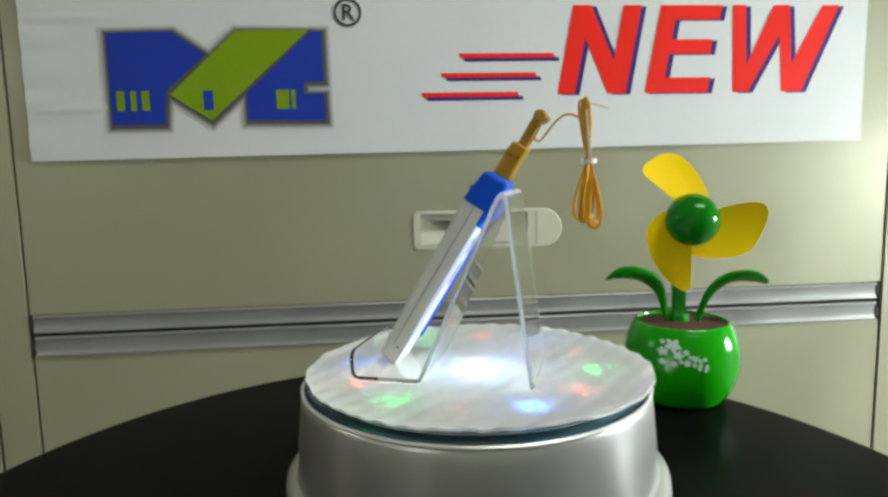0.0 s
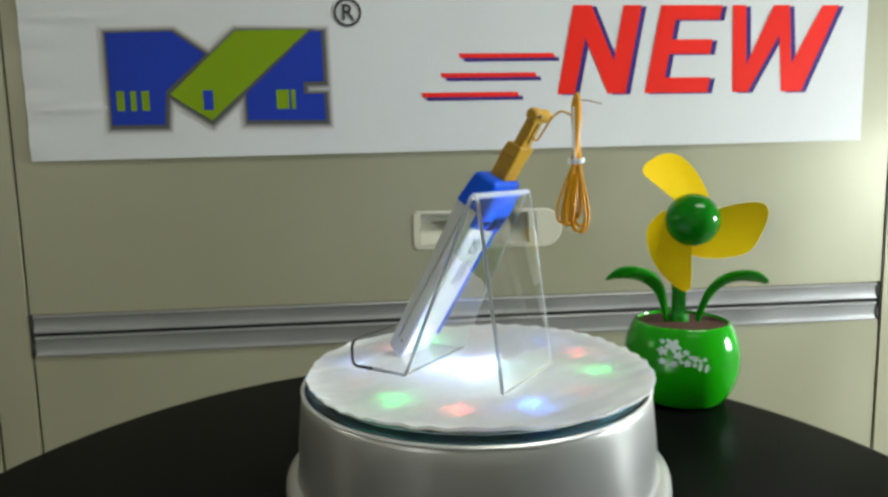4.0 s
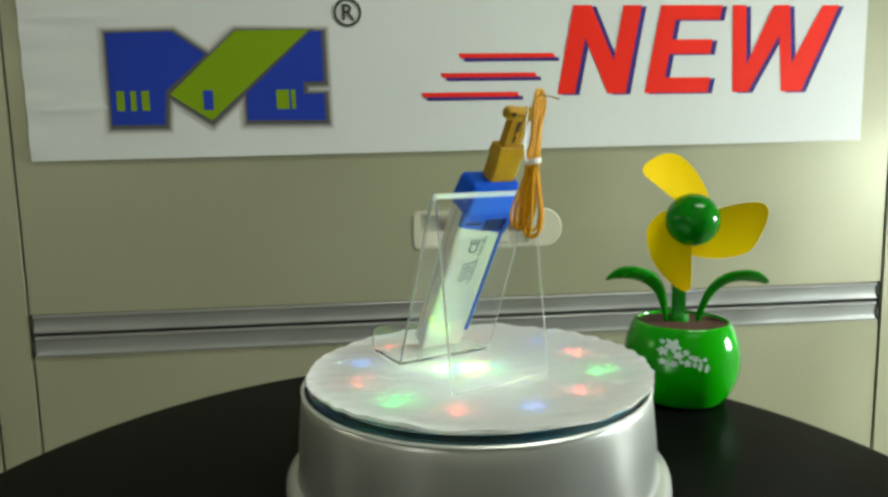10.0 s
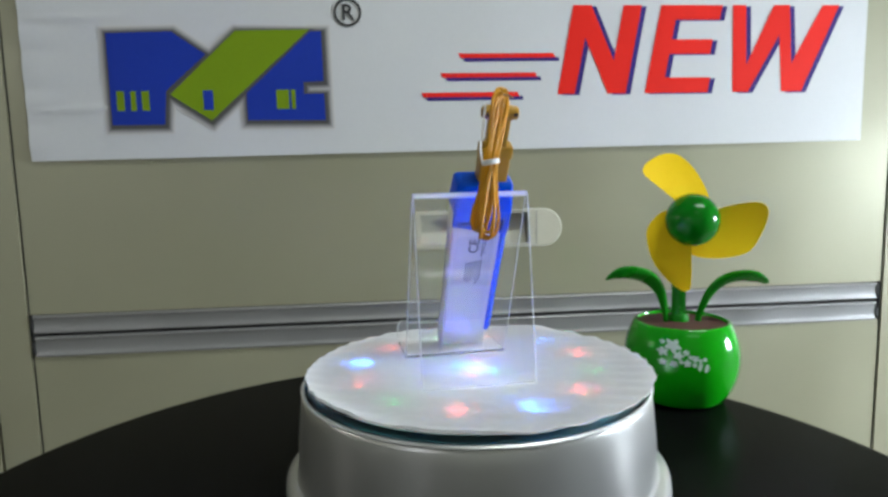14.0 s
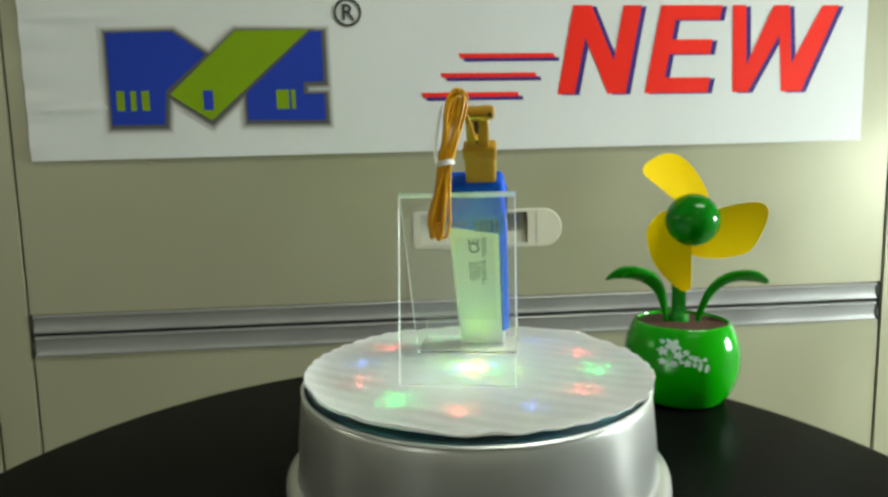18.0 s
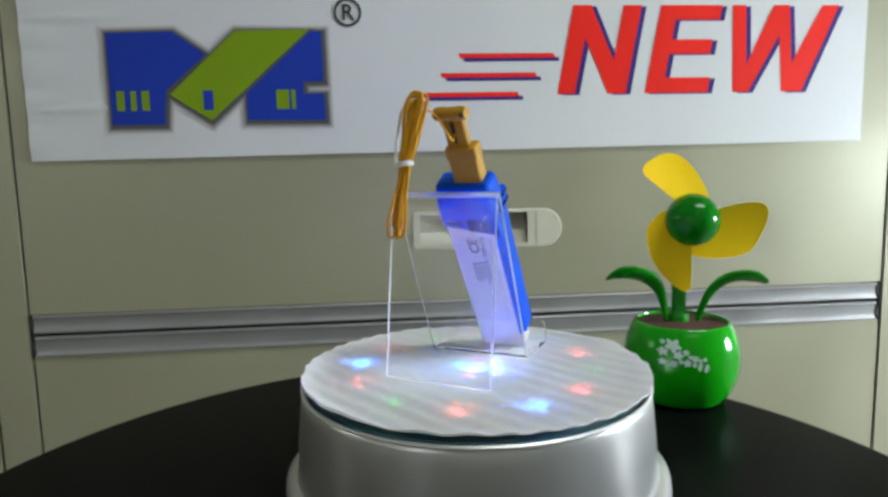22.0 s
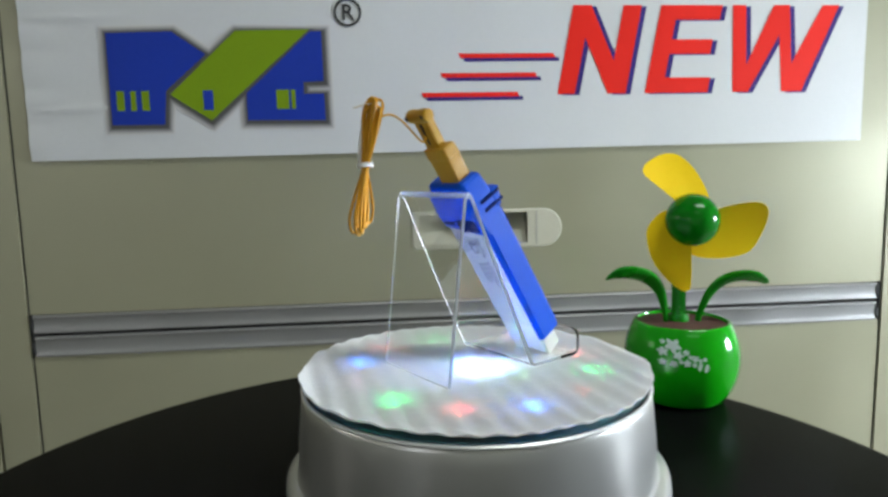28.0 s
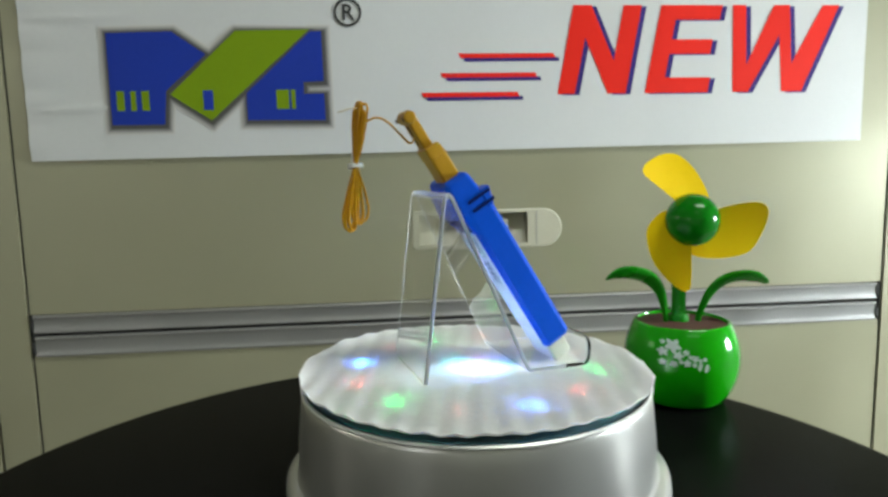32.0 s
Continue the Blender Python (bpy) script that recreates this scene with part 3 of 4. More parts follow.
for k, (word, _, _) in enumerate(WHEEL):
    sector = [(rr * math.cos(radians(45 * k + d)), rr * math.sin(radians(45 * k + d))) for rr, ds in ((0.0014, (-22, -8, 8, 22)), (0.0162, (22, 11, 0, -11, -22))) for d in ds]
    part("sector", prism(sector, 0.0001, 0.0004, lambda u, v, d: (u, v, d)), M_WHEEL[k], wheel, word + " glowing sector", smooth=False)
# added shutter: three blades with tapered ends cover the lights in turn, imitating blinking
blink_shutter = part("blink_shutter", lathe([(0.0550, 0), (0.0556, 0), (0.0556, 0.0002), (0.0550, 0.0002)], 96, close=True), M_GAP, tt, "added ring that dims the lights in turn to imitate blinking")
for k in range(3):
    inner = [(0.0557, d) for d in np.linspace(-22, 22, 13)]
    outer_b = [(0.0688 - 0.0125 * max(0.0, (abs(d) - 6) / 16), d) for d in np.linspace(21.5, -21.5, 13)]
    blade = [(rr * math.cos(radians(120 * k + d)), rr * math.sin(radians(120 * k + d))) for rr, d in inner + outer_b]
    part("blade", prism(blade, 0.0, 0.0002, lambda u, v, d: (u, v, d)), M_FILM, blink_shutter, smooth=False)
gd = part("glass_disc", lathe([(0, -0.0007), (0.0804, -0.0007), (0.0809, -0.0040), (0.0860, -0.0040), (0.0868, -0.0036), (0.0868, 0.0001), (0.0860, 0.0003), (0, 0.0003)], 128), M_DISC, tt, "teal-edged rotating glass disc", smooth=False)
gd.visible_shadow = False
gd.data.materials.append(M_DISC_EDGE)
for face in gd.data.polygons:
    if abs(face.normal.z) < 0.9 and face.center.xy.length > 0.0845:
        face.material_index = 1

# ---------------------------------------------------------------- foam pad on the disc
pad = bmesh.new()
NA, NR = 220, 44
RIB = radians(55 + 14.12)
tops, bots = [], []


def pad_edge(a):
    e = noise.noise(Vector((math.cos(a) * 1.3, math.sin(a) * 1.3, 4.2))) * 0.0016
    e += noise.noise(Vector((math.cos(a) * 6, math.sin(a) * 6, 9.2))) * 0.0009
    short = max(0.0, math.cos(a + radians(135))) ** 2
    return 0.0893 - 0.0026 * short + e + noise.noise(Vector((math.cos(a) * 16, math.sin(a) * 16, 2.2))) * 0.0008


def pad_z(x, y):
    u = -x * math.sin(RIB) + y * math.cos(RIB)
    u += noise.noise(Vector((x * 25, y * 25, 2))) * 0.0016
    q = (x * x + y * y) / 0.0079
    return (0.00008 + 0.00009 * q + 0.00036 * q ** 7) * math.sin(2 * math.pi * u / 0.0115) + noise.noise(Vector((x * 60, y * 60, 5))) * 0.0002 + 0.0007 * q ** 5


for i in range(NR + 1):
    rt, rb = [], []
    for k in range(NA):
        a = 2 * math.pi * k / NA
        r = pad_edge(a) * (i / NR)
        x, y = r * math.cos(a), r * math.sin(a)
        curl = max(0, i / NR - 0.8) * 5
        lift = pad_z(x, y) + curl * curl * (0.0011 * noise.noise(Vector((math.cos(a) * 2, math.sin(a) * 2, 3))) + 0.0019 * max(0.0, math.cos(a + radians(52))) ** 3)
        if i == 0:
            if k == 0:
                c0, c1 = pad.verts.new((0, 0, 0.0009)), pad.verts.new((0, 0, -0.0006))
            rt.append(c0)
            rb.append(c1)
        else:
            rt.append(pad.verts.new((x, y, 0.0009 + lift)))
            rb.append(pad.verts.new((x, y, 0.0004 + max(0.0, lift * 0.6) if i > NR * 0.9 else -0.0006)))
    tops.append(rt)
    bots.append(rb)
for i in range(NR):
    for k in range(NA):
        j = (k + 1) % NA
        if i == 0:
            pad.faces.new((tops[0][0], tops[1][k], tops[1][j]))
        else:
            pad.faces.new((tops[i][k], tops[i + 1][k], tops[i + 1][j], tops[i][j]))
            if i >= NR - 3:
                pad.faces.new((bots[i][k], bots[i][j], bots[i + 1][j], bots[i + 1][k]))
for k in range(NA):
    j = (k + 1) % NA
    pad.faces.new((tops[NR][k], bots[NR][k], bots[NR][j], tops[NR][j]))
bmesh.ops.delete(pad, geom=[v for v in pad.verts if not v.link_faces], context="VERTS")
foam_pad = tagged(part("foam_pad", pad, M_FOAM), "thin white corrugated foam sheet on the glass disc", "foam sheet")

# ---------------------------------------------------------------- acrylic stand; x from the lip to the legs, y across, z over the pad
stand = empty("acrylic_stand", pose(0, 0, PAD), "clear bent acrylic easel stand on the foam", "stand")


def rounded(pts, radii, n=7):
    out = [Vector(pts[0])]
    for p, a, b, r in zip(pts[1:-1], pts, pts[2:], radii):
        p, a, b = Vector(p), Vector(a), Vector(b)
        e1, e2 = (a - p).normalized(), (b - p).normalized()
        ang = e1.angle(e2)
        d = min(r / math.tan(ang / 2), (a - p).length * 0.45, (b - p).length * 0.45)
        q0, q1 = p + e1 * d, p + e2 * d
        for k in range(n + 1):
            t = k / n
            out.append((1 - t) ** 2 * q0 + 2 * t * (1 - t) * p + t * t * q1)
    return out + [Vector(pts[-1])]


path = rounded([(0.0335, 0.0017), (0.0212, 0.0966), (-0.0208, 0.0022), (-0.0550, 0.0022), (-0.0555, 0.0155)], (0.0028, 0.003, 0.004))
fine = []
for a, b in zip(path, path[1:]):
    n = max(1, int((b - a).length / 0.008))
    fine += [a.lerp(b, k / n) for k in range(n)]
path = fine + [path[-1]]
tail = [path[-1] + (path[-2] - path[-1]).normalized() * d for d in (0.0045, 0.003, 0.0016, 0.0006, 0.0)]
path = [p for p in path if not (p.x < -0.054 and p.y > 0.0108)] + tail
THICK = 0.0019
sb = bmesh.new()
rows = []
for i, p in enumerate(path):
    a, b = path[max(i - 1, 0)], path[min(i + 1, len(path) - 1)]
    t = (b - a).normalized()
    nrm = Vector((-t.y, t.x)) * THICK / 2
    inset = 0.0
    if p.x < -0.054 and p.y > 0.0105:
        k = (p.y - 0.0110) / 0.0045
        inset = 0.005 * (1 - math.sqrt(max(0.0, 1 - min(1, k) ** 2)))
    w0, w1 = -0.0338 + inset, 0.0222 - inset
    q, r = p + nrm, p - nrm
    bz = 0.0004
    rows.append([sb.verts.new(v) for v in ((q.x, w0 + bz, q.y), (q.x, w1 - bz, q.y), ((q.x * 0.8 + r.x * 0.2), w1, (q.y * 0.8 + r.y * 0.2)), ((q.x * 0.2 + r.x * 0.8), w1, (q.y * 0.2 + r.y * 0.8)),
                                           (r.x, w1 - bz, r.y), (r.x, w0 + bz, r.y), ((q.x * 0.2 + r.x * 0.8), w0, (q.y * 0.2 + r.y * 0.8)), ((q.x * 0.8 + r.x * 0.2), w0, (q.y * 0.8 + r.y * 0.2)))])
for a, b in zip(rows, rows[1:]):
    for k in range(8):
        sb.faces.new((a[k], a[(k + 1) % 8], b[(k + 1) % 8], b[k]))
sb.faces.new(rows[0])
sb.faces.new(rows[-1][::-1])
bmesh.ops.recalc_face_normals(sb, faces=sb.faces)
sb.normal_update()


def strip(name, keep, mat, label=""):
    """The faces of the bent sheet that keep() picks, as a part of their own."""
    bm = sb.copy()
    bmesh.ops.delete(bm, geom=[f for f in bm.faces if not keep(f.normal, f.calc_center_median())], context="FACES")
    me = bpy.data.meshes.new(name)
    bm.to_mesh(me)
    bm.free()
    me.materials.append(mat)
    me.set_sharp_from_angle(angle=radians(38))
    ob = new(name, me)
    ob.parent = stand
    ob.visible_shadow = False
    if label:
        ob["label"] = label


is_bend = lambda n, c: c.z > 0.0905
is_side = lambda n, c: abs(n.y) > 0.5 and c.x > -0.045 and not is_bend(n, c)
strip("bent_sheet", lambda n, c: not is_bend(n, c) and not is_side(n, c), M_ACRYLIC)
# Pale frosting stands in for the bright refracted line along the bend.
strip("top_bend", is_bend, M_EDGE, "heat-bent top edge, frosted pale to give its bright line")
strip("sawn_edge", lambda n, c: is_side(n, c) and n.y > 0, M_EDGE, "pale sawn edge")
strip("sawn_edge", lambda n, c: is_side(n, c) and n.y < 0, M_EDGE, "pale sawn edge")
sb.free()

# ---------------------------------------------------------------- thermometer; w across, n off its back, a along it
dev = empty("pen_thermometer", pose(0, 0, PAD), "blue and white thermometer with plugged probe, leaning on the stand", "thermometer")


def dv(w, n, a):
    """A place on the thermometer, in millimetres, in the stand's frame."""
    return Vector((-(40 - 0.527 * a + 0.850 * n), w, 2.5 + 0.850 * a + 0.527 * n)) / 1000


def dbox(w0, w1, n0, n1, a0, a1, bevel=0.0, seg=3, taper=None):
    """A rounded block along the thermometer; taper(w, n, a) may move its corners."""
    bm = box(w0, w1, n0, n1, a0, a1)
    if taper:
        for v in bm.verts:
            v.co = Vector(taper(*v.co))
    if bevel:
        bmesh.ops.bevel(bm, geom=list(bm.edges), offset=bevel, segments=seg, profile=0.5, affect="EDGES")
    for v in bm.verts:
        v.co = dv(*v.co)
    return bm


body = part("body", dbox(-12, 15.5, 0, 13.5, -1.5, 96, 1.6, taper=lambda w, n, a: (w * (0.93 if a < 5 else 1) + (0.3 if a < 5 else 0), n - (2.5 if a < 5 and n > 6 else 0), a + (1.8 if a < 5 and n > 6 else 0))), M_DEVWHITE, dev)
part("side_cover", dbox(12.2, 17.2, -1.2, 14.9, 9.5, 97, 2.4, 1), M_DEVBLUE, dev, "bright blue side cover")
part("seam", dbox(-12.15, -11.8, 6.4, 6.9, 10, 93), M_HALO[4], body)
part("screw_hole", dbox(-12.2, -11.7, 3.4, 4.6, 8.6, 9.8, 0.3), M_PRINT, body)
cap = part("cap", dbox(-12.6, 17.4, -3.2, 14.2, 92.5, 111.5, 2.6, taper=lambda w, n, a: (w * (0.94 if a > 100 else 1), n - (2.6 if a > 100 and n > 6 else 0) + (1.2 if a > 100 and n < 0 else 0), a)), M_DEVBLUE, dev, "blue plastic cap")
part("cap_apron", dbox(-12.3, 17.1, -2.6, 2.0, 80, 94.5, 1.3, taper=lambda w, n, a: (w, n + (1.6 if a < 85 and n < 0 else 0), a + (5.5 if a < 85 and w < 0 else 0))), M_DEVBLUE, cap)
part("clip", dbox(8.0, 17.6, 11, 17.6, 90, 99.5, 1.2, taper=lambda w, n, a: (w, n - (3.0 if a < 95 and n > 14 else 0), a)), M_DEVBLUE, cap)
for a in (92.8, 97.6):
    part("slot", dbox(16.4, 17.7, 3.4, 16.2, a - 0.8, a + 0.8), M_SLOT, cap)
for k in range(5):
    part("vent_slot", dbox(1.6 + 2.6 * k, 3.1 + 2.6 * k, -2.95, -0.8, 83.6, 91.0, taper=lambda w, n, a: (w, n + (1.0 if a < 88 and n < -2 else 0), a)), M_SLOT, cap)
for k in range(4):
    part("print_bar", dbox(-9.6 + 2.2 * k, -8.4 + 2.2 * k, -2.75, -1.4, 88.0, 89.6, taper=lambda w, n, a: (w, n + (0.2 if a < 89 and n < -2 else 0), a)), M_SLOT, cap)
label = part("label", dbox(-9.5, 11.0, -0.25, 0.1, 20, 79, 0.08, 1), M_LABEL, dev, "white printed label")


def on_back(bm, w, a, turn=0.0):
    """Lays flat letters on the back of the thermometer."""
    for v in bm.verts:
        x, y = v.co.x * 1000, v.co.y * 1000
        x, y = x * math.cos(turn) - y * math.sin(turn), x * math.sin(turn) + y * math.cos(turn)
        v.co = dv(w + x, -0.32 - v.co.z * 1000 * 0.2, a + y)
    return bm


part("print_mark", on_back(text_mesh("CE", 0.0075, weight=0.03), 0.8, 73, math.pi / 2), M_PRINT, label, smooth=False)
for k, (w, a0, a1) in enumerate(((5.0, 66, 78), (6.3, 68, 78), (-2.2, 50, 62), (-0.6, 49, 63), (0.9, 50, 62), (2.4, 51, 63), (4.2, 47, 63), (5.6, 50, 62))):
    a = a0
    while a < a1:
        step = 0.9 + 1.6 * random.random()
        part("print_bar", on_back(box(-0.00048, 0.00048, -step / 2200, step / 2200, 0, 0.0003), w, a + step / 2), M_PRINT, label, smooth=False)
        a += step + 0.7

plug = part("plug", dbox(-1.4, 13.0, 0.0, 8.9, 109.5, 125.5, 1.3), M_OCHRE, dev, "ochre plastic probe plug")
part("shoulder", dbox(-2.0, 13.6, -0.2, 9.0, 123, 130, 1.2, taper=lambda w, n, a: (w, n * 0.9 if a > 126 else n, a)), M_OCHRE, plug)
part("neck", dbox(0.2, 10.4, 1.0, 5.9, 129, 145, 0.8), M_OCHRE, plug)
part("neck_slot", dbox(4.4, 5.6, 0.7, 1.3, 132, 142, 0.15), M_OCHRE_DK, plug)
part("neck_slot", dbox(4.0, 6.2, 0.65, 1.2, 138, 143, 0.3), M_OCHRE_DK, plug)
part("strain_bar", sweep([dv(w, 3.0 - 0.05 * w, 146.5) for w in (-3.4, -2.6, 0, 5, 10, 12.8, 13.4)], [0.0022, 0.003, 0.0034, 0.003, 0.0034, 0.003, 0.0022], seg=16), M_OCHRE, plug)
for w in (-1.0, 11.4):
    part("eyelet", lathe([(0, 0), (0.0011, 0), (0.0011, 0.0004), (0, 0.0004)], 14), M_OCHRE_DK, plug).matrix_basis = Matrix.Translation(dv(w, -0.55, 147)) @ Euler((0, radians(122), 0)).to_matrix().to_4x4()

# coiled probe cable: loops squeezed together by a tie
top_c, tie_c, bot_c = Vector((0.0555, -0.0005, 0.1330)), Vector((0.0580, -0.0062, 0.1062)), Vector((0.0578, -0.0115, 0.0785))
for k in range(12):
    at, ab = radians(100 + 0.8 * (-30, 18, 0, 32, -12, 8, -40, 24, -5)[k % 9] + k // 9 * 11), radians(33 + 0.8 * (-40, 10, 38, -5, 0, 45, -28, 30, -10)[k % 9] - k // 9 * 13)
    dt, db = Vector((math.cos(at), math.sin(at), 0)), Vector((math.cos(ab), math.sin(ab), 0))
    wt, wb, wm = 0.0009 + 0.0008 * (k % 4), 0.0020 + 0.0007 * ((k * 5) % 8), 0.0008 + 0.0006 * (k % 3)
    sd = 1 if k % 2 else -1
    dz, du = random.uniform(-0.006, 0.002), random.uniform(-0.003, 0.002)
    offs = Vector((random.uniform(-1, 1), random.uniform(-1, 1), 0)) * 0.0011
    fan = db * sd * wb * 0.5
    t_, b_ = top_c + offs - dt * sd * wt * 0.5 + Vector((0, 0, du)), bot_c + offs + fan + Vector((0, 0, -dz))
    one, two = [], []
    for side, row in ((1, one), (-1, two)):
        row += [t_ + dt * side * wt * 0.8, t_.lerp(tie_c, 0.25) + dt * side * wt, t_.lerp(tie_c, 0.7) + dt * side * wm * 1.3, tie_c + (dt + db) * side * wm * 0.7,
                tie_c.lerp(b_, 0.45) + db * side * wb * 0.45, tie_c.lerp(b_, 0.85) + db * side * wb * 0.6, b_ + db * side * wb * 0.3 - Vector((0, 0, 0.002))]
    line = one + two[::-1] + [t_ + Vector((0, 0, 0.0018))]
    part("cable_loop", sweep(spline(line, 5, True), 0.00068, seg=8, closed=True), M_CABLE, dev, "amber insulated probe cable")
part("lead", sweep(spline([dv(5, 1.4, 137), dv(5, -2.5, 136), Vector((0.0425, 0.002, 0.1262)), Vector((0.0485, 0.0, 0.1290)), Vector((0.0545, -0.002, 0.1262))], 8), 0.0005, seg=8), M_CABLE, dev)
part("loose_end", sweep(spline([Vector((0.056, 0.0, 0.1335)), Vector((0.0610, 0.0005, 0.1330)), Vector((0.0655, 0.001, 0.1315)), Vector((0.067, 0.001, 0.1312))], 5), 0.00032, seg=6), M_WIRE, dev, "thin bare wire end")
tie = part("cable_tie", lathe([(0.0030, -0.0011), (0.0037, -0.0010), (0.0037, 0.0010), (0.0030, 0.0011)], 24, close=True), M_TIE, dev, "white plastic tie")
tie.matrix_basis = Matrix.Translation(tie_c) @ Euler((radians(10), 0, 0)).to_matrix().to_4x4()
part("tie_tail", sweep(spline([Vector((0.0004, -0.0036, 0)), Vector((0.0004, -0.0033, 0.006)), Vector((-0.0002, -0.0008, 0.014)), Vector((-0.0010, 0.0026, 0.0235))], 6), 0.0008, 0.00035, seg=8), M_TIE, tie)

# ---------------------------------------------------------------- dancing flower in its pot
FX, FY = 0.1510, 0.112
fl = empty("toy_flower", pose(FX, FY, TABLE), "solar toy flower with yellow fan petals in a glossy green pot", "toy flower")
POT = [(0, 0.0), (0.0235, 0.0), (0.0282, 0.0014), (0.0330, 0.0075), (0.0363, 0.0150), (0.0382, 0.0235), (0.0387, 0.0315), (0.0379, 0.0400), (0.0358, 0.0475), (0.0333, 0.0535), (0.0316, 0.0560),
       (0.0303, 0.0562), (0.0298, 0.0548), (0.0298, 0.0500), (0, 0.0500)]
pprof = [POT[0]] + [tuple(p) for p in spline([(r, z, 0) for r, z in POT[1:12]], 4)]
pprof = [(p[0], p[1]) for p in pprof] + POT[12:]
part("pot", lathe(pprof, 96), M_POT, fl)
part("soil", lathe([(0, 0.0548), (0.006, 0.0551), (0.012, 0.0546), (0.018, 0.0549), (0.024, 0.0543), (0.0297, 0.0541), (0.0297, 0.0505), (0, 0.0505)], 48), M_SOIL, fl, "brown soil-coloured insert")
HUBC = Vector((0.0005, -0.010, 0.1272))
part("stem", sweep(spline([(-0.001, 0.003, 0.052), (-0.001, 0.0035, 0.075), (-0.001, 0.003, 0.1), (-0.001, -0.001, 0.122)], 6), [0.0062, 0.0056] + [0.005] * 17, seg=16), M_LEAF, fl)
part("stem_collar", lathe([(0, 0.052), (0.0068, 0.052), (0.0068, 0.0580), (0.0058, 0.0595), (0, 0.0595)], 24, -0.001, 0.003), M_LEAF, fl)
part("hub", lathe([(0, -0.014)] + [(0.0176 * math.sin(a), -0.0168 * math.cos(a)) for a in np.linspace(0.3, math.pi - 0.06, 18)] + [(0, 0.0172)], 48), M_HUB, fl, "dark green glossy hub").matrix_basis = Matrix.Translation(HUBC + Vector((0, -0.004, 0))) @ Euler((radians(82), 0, radians(8))).to_matrix().to_4x4()


def petal(outline, lean):
    """A curved fan blade from its outline (x, z) in millimetres round the hub."""
    pts = [Vector((x / 1000, 0, z / 1000)) for x, z in outline]
    pts = spline(pts, 4, True)
    c = sum(pts, Vector()) / len(pts)
    bm = bmesh.new()
    ax = Vector((c.x, 0, c.z)).normalized()
    cr = Vector((-ax.z, 0, ax.x))
    lay = []
    for off in (0.0, 0.0011):
        rings = []
        for s in (1.0, 0.97, 0.8, 0.55, 0.3):
            ring = []
            for p in pts:
                q = c + (p - c) * s
                u, v = q.dot(cr), q.dot(ax)
                y = lean * u - 0.0016 * (u / 0.02) ** 2 + 0.0015 * (v / 0.03) + off * (0.6 if s == 1.0 else 1.0)
                ring.append(bm.verts.new((q.x, y, q.z)))
            rings.append(ring)
        n = len(pts)
        for a, b in zip(rings, rings[1:]):
            for k in range(n):
                bm.faces.new((a[k], a[(k + 1) % n], b[(k + 1) % n], b[k]))
        bm.faces.new(rings[-1])
        lay.append(rings[0])
    n = len(pts)
    for k in range(n):
        bm.faces.new((lay[0][k], lay[0][(k + 1) % n], lay[1][(k + 1) % n], lay[1][k]))
    return bm


PETALS = [[(-34, 34), (-29.5, 39.5), (-17.5, 44.5), (-6, 42.5), (5.5, 31), (13.5, 14), (8, 4), (-4, 8), (-13, 14.5), (-23, 22.5), (-32, 29.5)],
          [(10, 4), (16.5, 6.5), (32, 10), (44.5, 10.5), (51, 5), (51, -7), (44, -23), (28, -28), (8, -27), (-2, -20), (0, -6)],
          [(-10, 5), (-18, 5), (-26.8, -4), (-28, -15), (-22.5, -32), (-10, -46.5), (-2.5, -48), (-0.5, -38), (0, -14), (-2, -4)]]
for shape in PETALS:
    part("petal", petal(shape, -0.26), M_PETAL, fl, "yellow curved fan petal").matrix_basis = Matrix.Translation(HUBC + Vector((0.0019, 0.004, 0)))
for spine in ([(-0.010, 0.002, 0.052), (-0.0118, 0.0, 0.062), (-0.0165, -0.003, 0.0770), (-0.025, -0.006, 0.0868), (-0.038, -0.009, 0.0916), (-0.0485, -0.010, 0.0912), (-0.0562, -0.010, 0.0872)],
              [(0.0115, 0.002, 0.052), (0.0135, 0.0, 0.063), (0.0185, -0.003, 0.0760), (0.027, -0.006, 0.0848), (0.0375, -0.009, 0.0878), (0.047, -0.010, 0.0865), (0.0545, -0.010, 0.0822)]):
    line = spline(spine, 6)
    n = len(line) - 1
    wide = [0.0018 + 0.0062 * math.sin(math.pi * min(1, max(0, (i / n - 0.1) / 0.9)) ** 1.6) if i < n else 0.0006 for i in range(n + 1)]
    thick = [(0.0018 + 0.0016 * min(1.0, 2.2 * i / n)) * min(1.0, 0.12 + (1 - i / n) / 0.22) for i in range(n + 1)]
    part("leaf", sweep(line, wide, thick, seg=14, up=(0, 0, 1)), M_LEAF, fl, "green curved plastic leaf")


def pot_point(dx, z, lift=0.0003):
    """A place on the pot's front by its offset across and its height."""
    pr = [p for p in pprof if p[1] >= 0][1:-4]
    r = next((a[0] + (b[0] - a[0]) * (z - a[1]) / max(b[1] - a[1], 1e-6) for a, b in zip(pr, pr[1:]) if a[1] <= z <= b[1]), 0.035)
    r += lift
    x = max(-r * 0.98, min(r * 0.98, dx))
    return Vector((x, -math.sqrt(r * r - x * x), z))


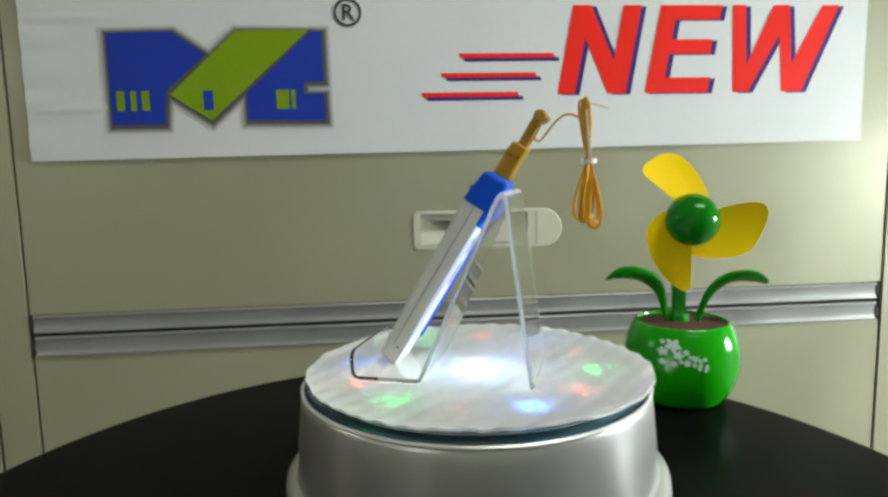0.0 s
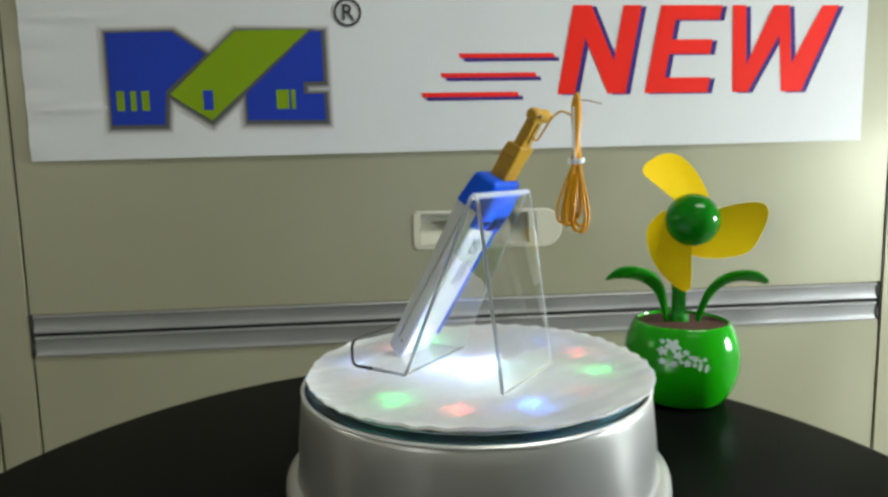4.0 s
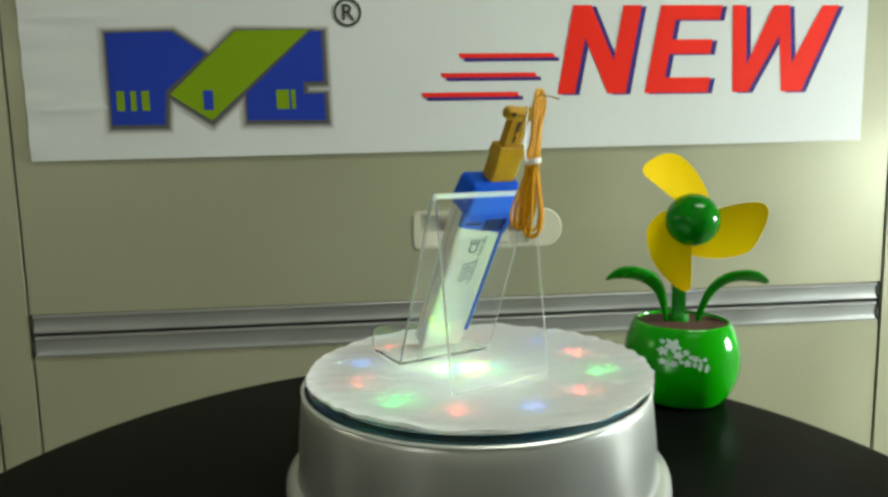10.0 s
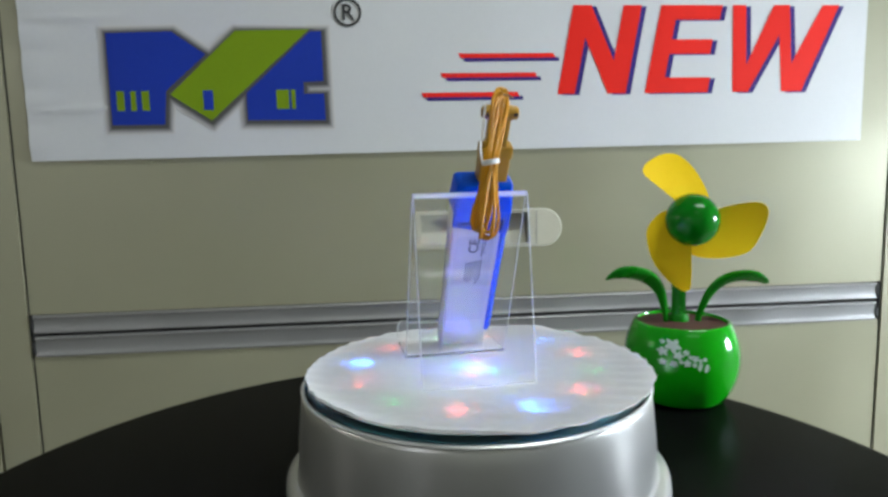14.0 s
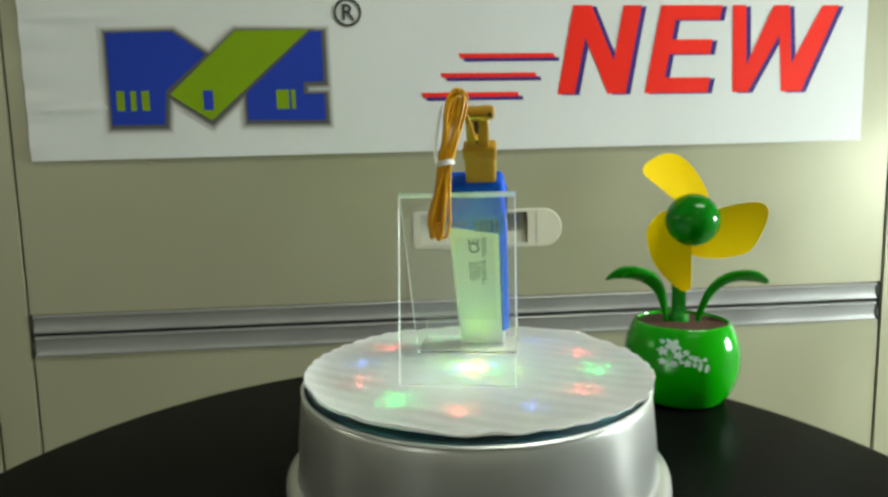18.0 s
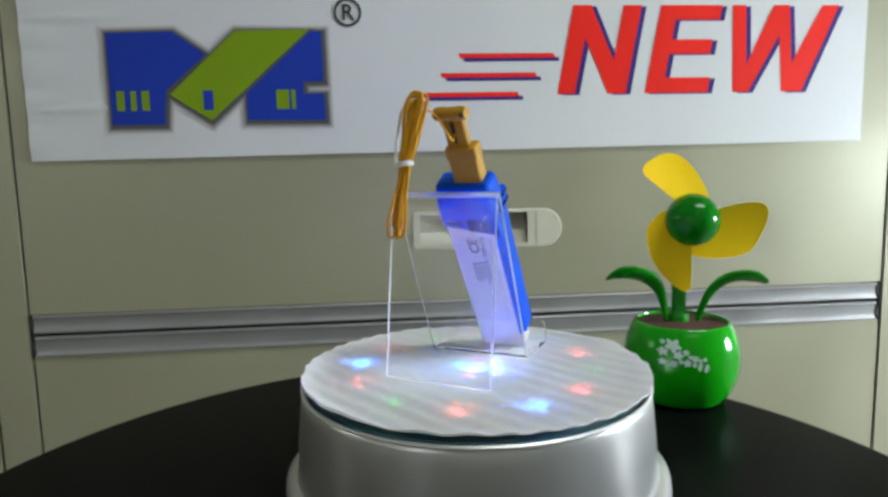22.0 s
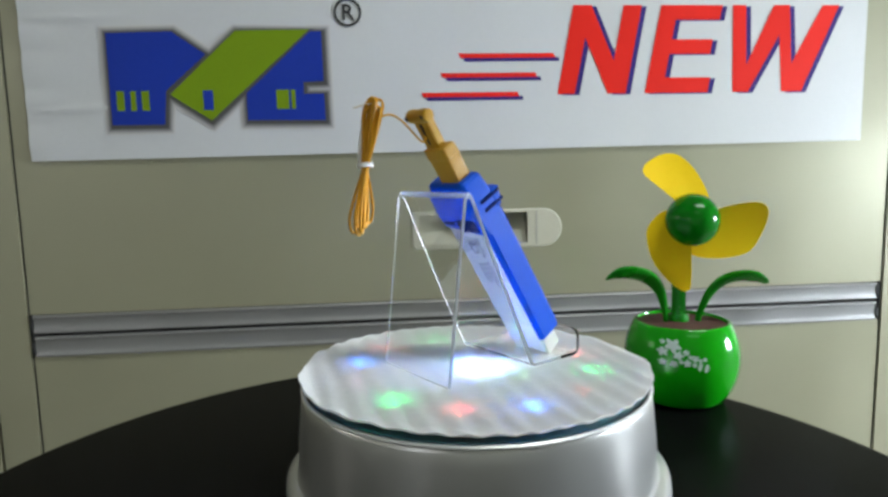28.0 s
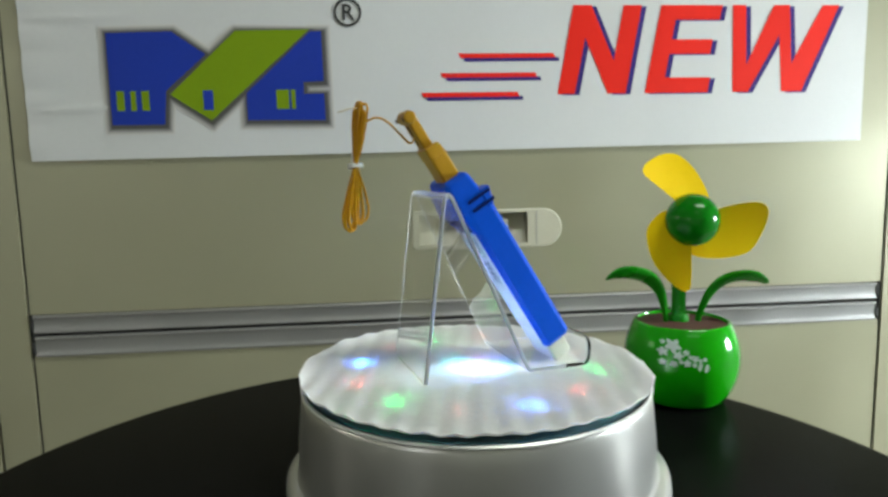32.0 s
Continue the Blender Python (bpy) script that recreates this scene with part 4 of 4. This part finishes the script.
def motif(shape_pts):
    """A patch of print that follows the pot's curve."""
    bm = bmesh.new()
    a = [bm.verts.new(pot_point(x, z, 0.00012)) for x, z in shape_pts]
    b = [bm.verts.new(pot_point(x, z, 0.0004)) for x, z in shape_pts]
    bm.faces.new(b)
    for k in range(len(a)):
        j = (k + 1) % len(a)
        bm.faces.new((a[k], a[j], b[j], b[k]))
    return bm


def blossom(x, z, r):
    return [(x + r * (0.95 + 0.26 * math.cos(5 * t)) * math.cos(t + 90 * x), z + r * (0.9 + 0.26 * math.cos(5 * t)) * math.sin(t + 90 * x)) for t in np.linspace(0, 2 * math.pi, 36)[:-1]]


for x, z, r in ((-7.8, 42.9, 4.7), (-14.6, 38.2, 3.0), (-15.2, 30.6, 2.3), (-14.0, 45.2, 1.5), (-4.9, 36.2, 3.1), (0.4, 38.5, 2.2), (-7.8, 29.8, 2.3), (1.0, 30.8, 2.6), (6.8, 34.1, 2.4), (13.6, 33.6, 1.5), (6.2, 29.6, 1.7), (3.4, 35.2, 1.5), (-3.2, 31.6, 1.5), (10.4, 32.6, 1.5)):
    part("printed_blossom", motif(blossom((0.87 * x - 10.6) / 1000, (0.87 * z + 9.0) / 1000, 0.86 * r / 1000)), M_MOTIF, fl, "white printed blossom")
for x, z in ((-1.8, 33.6), (2.4, 32.6)):
    part("printed_leaf", motif([((x + 1.4 * math.cos(t) + 0.5 * math.sin(t)) / 1000, (z + 2.7 * math.sin(t)) / 1000) for t in np.linspace(0, 2 * math.pi, 15)[:-1]]), M_MOTIF, fl)


# ---------------------------------------------------------------- what turns
def motions():
    """The glass disc turns with the foam, the stand and the thermometer."""
    turn = lambda t: -14.12 - 4.614 * t
    times = [0, 4, 8, 12, 16, 20, 24, 28, 32]
    walk(gd, [(t, pose(-ttx, -tty, H, 0, 0, turn(t))) for t in times])
    # The added wheel's turning stands in for the centre light's colour change.
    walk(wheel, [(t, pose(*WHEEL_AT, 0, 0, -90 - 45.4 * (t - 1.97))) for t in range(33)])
    # Added shutter; its turning dims each light in place of blinking.
    walk(blink_shutter, [(t, pose(-ttx, -tty, H - 0.0012, 0, 0, 170.7 + 60 + 15.13 * (t - 5.97))) for t in range(0, 33, 4)])
    for thing in (foam_pad, stand, dev):
        walk(thing, [(t, pose(0, 0, PAD, 0, 0, turn(t))) for t in times])


motions()
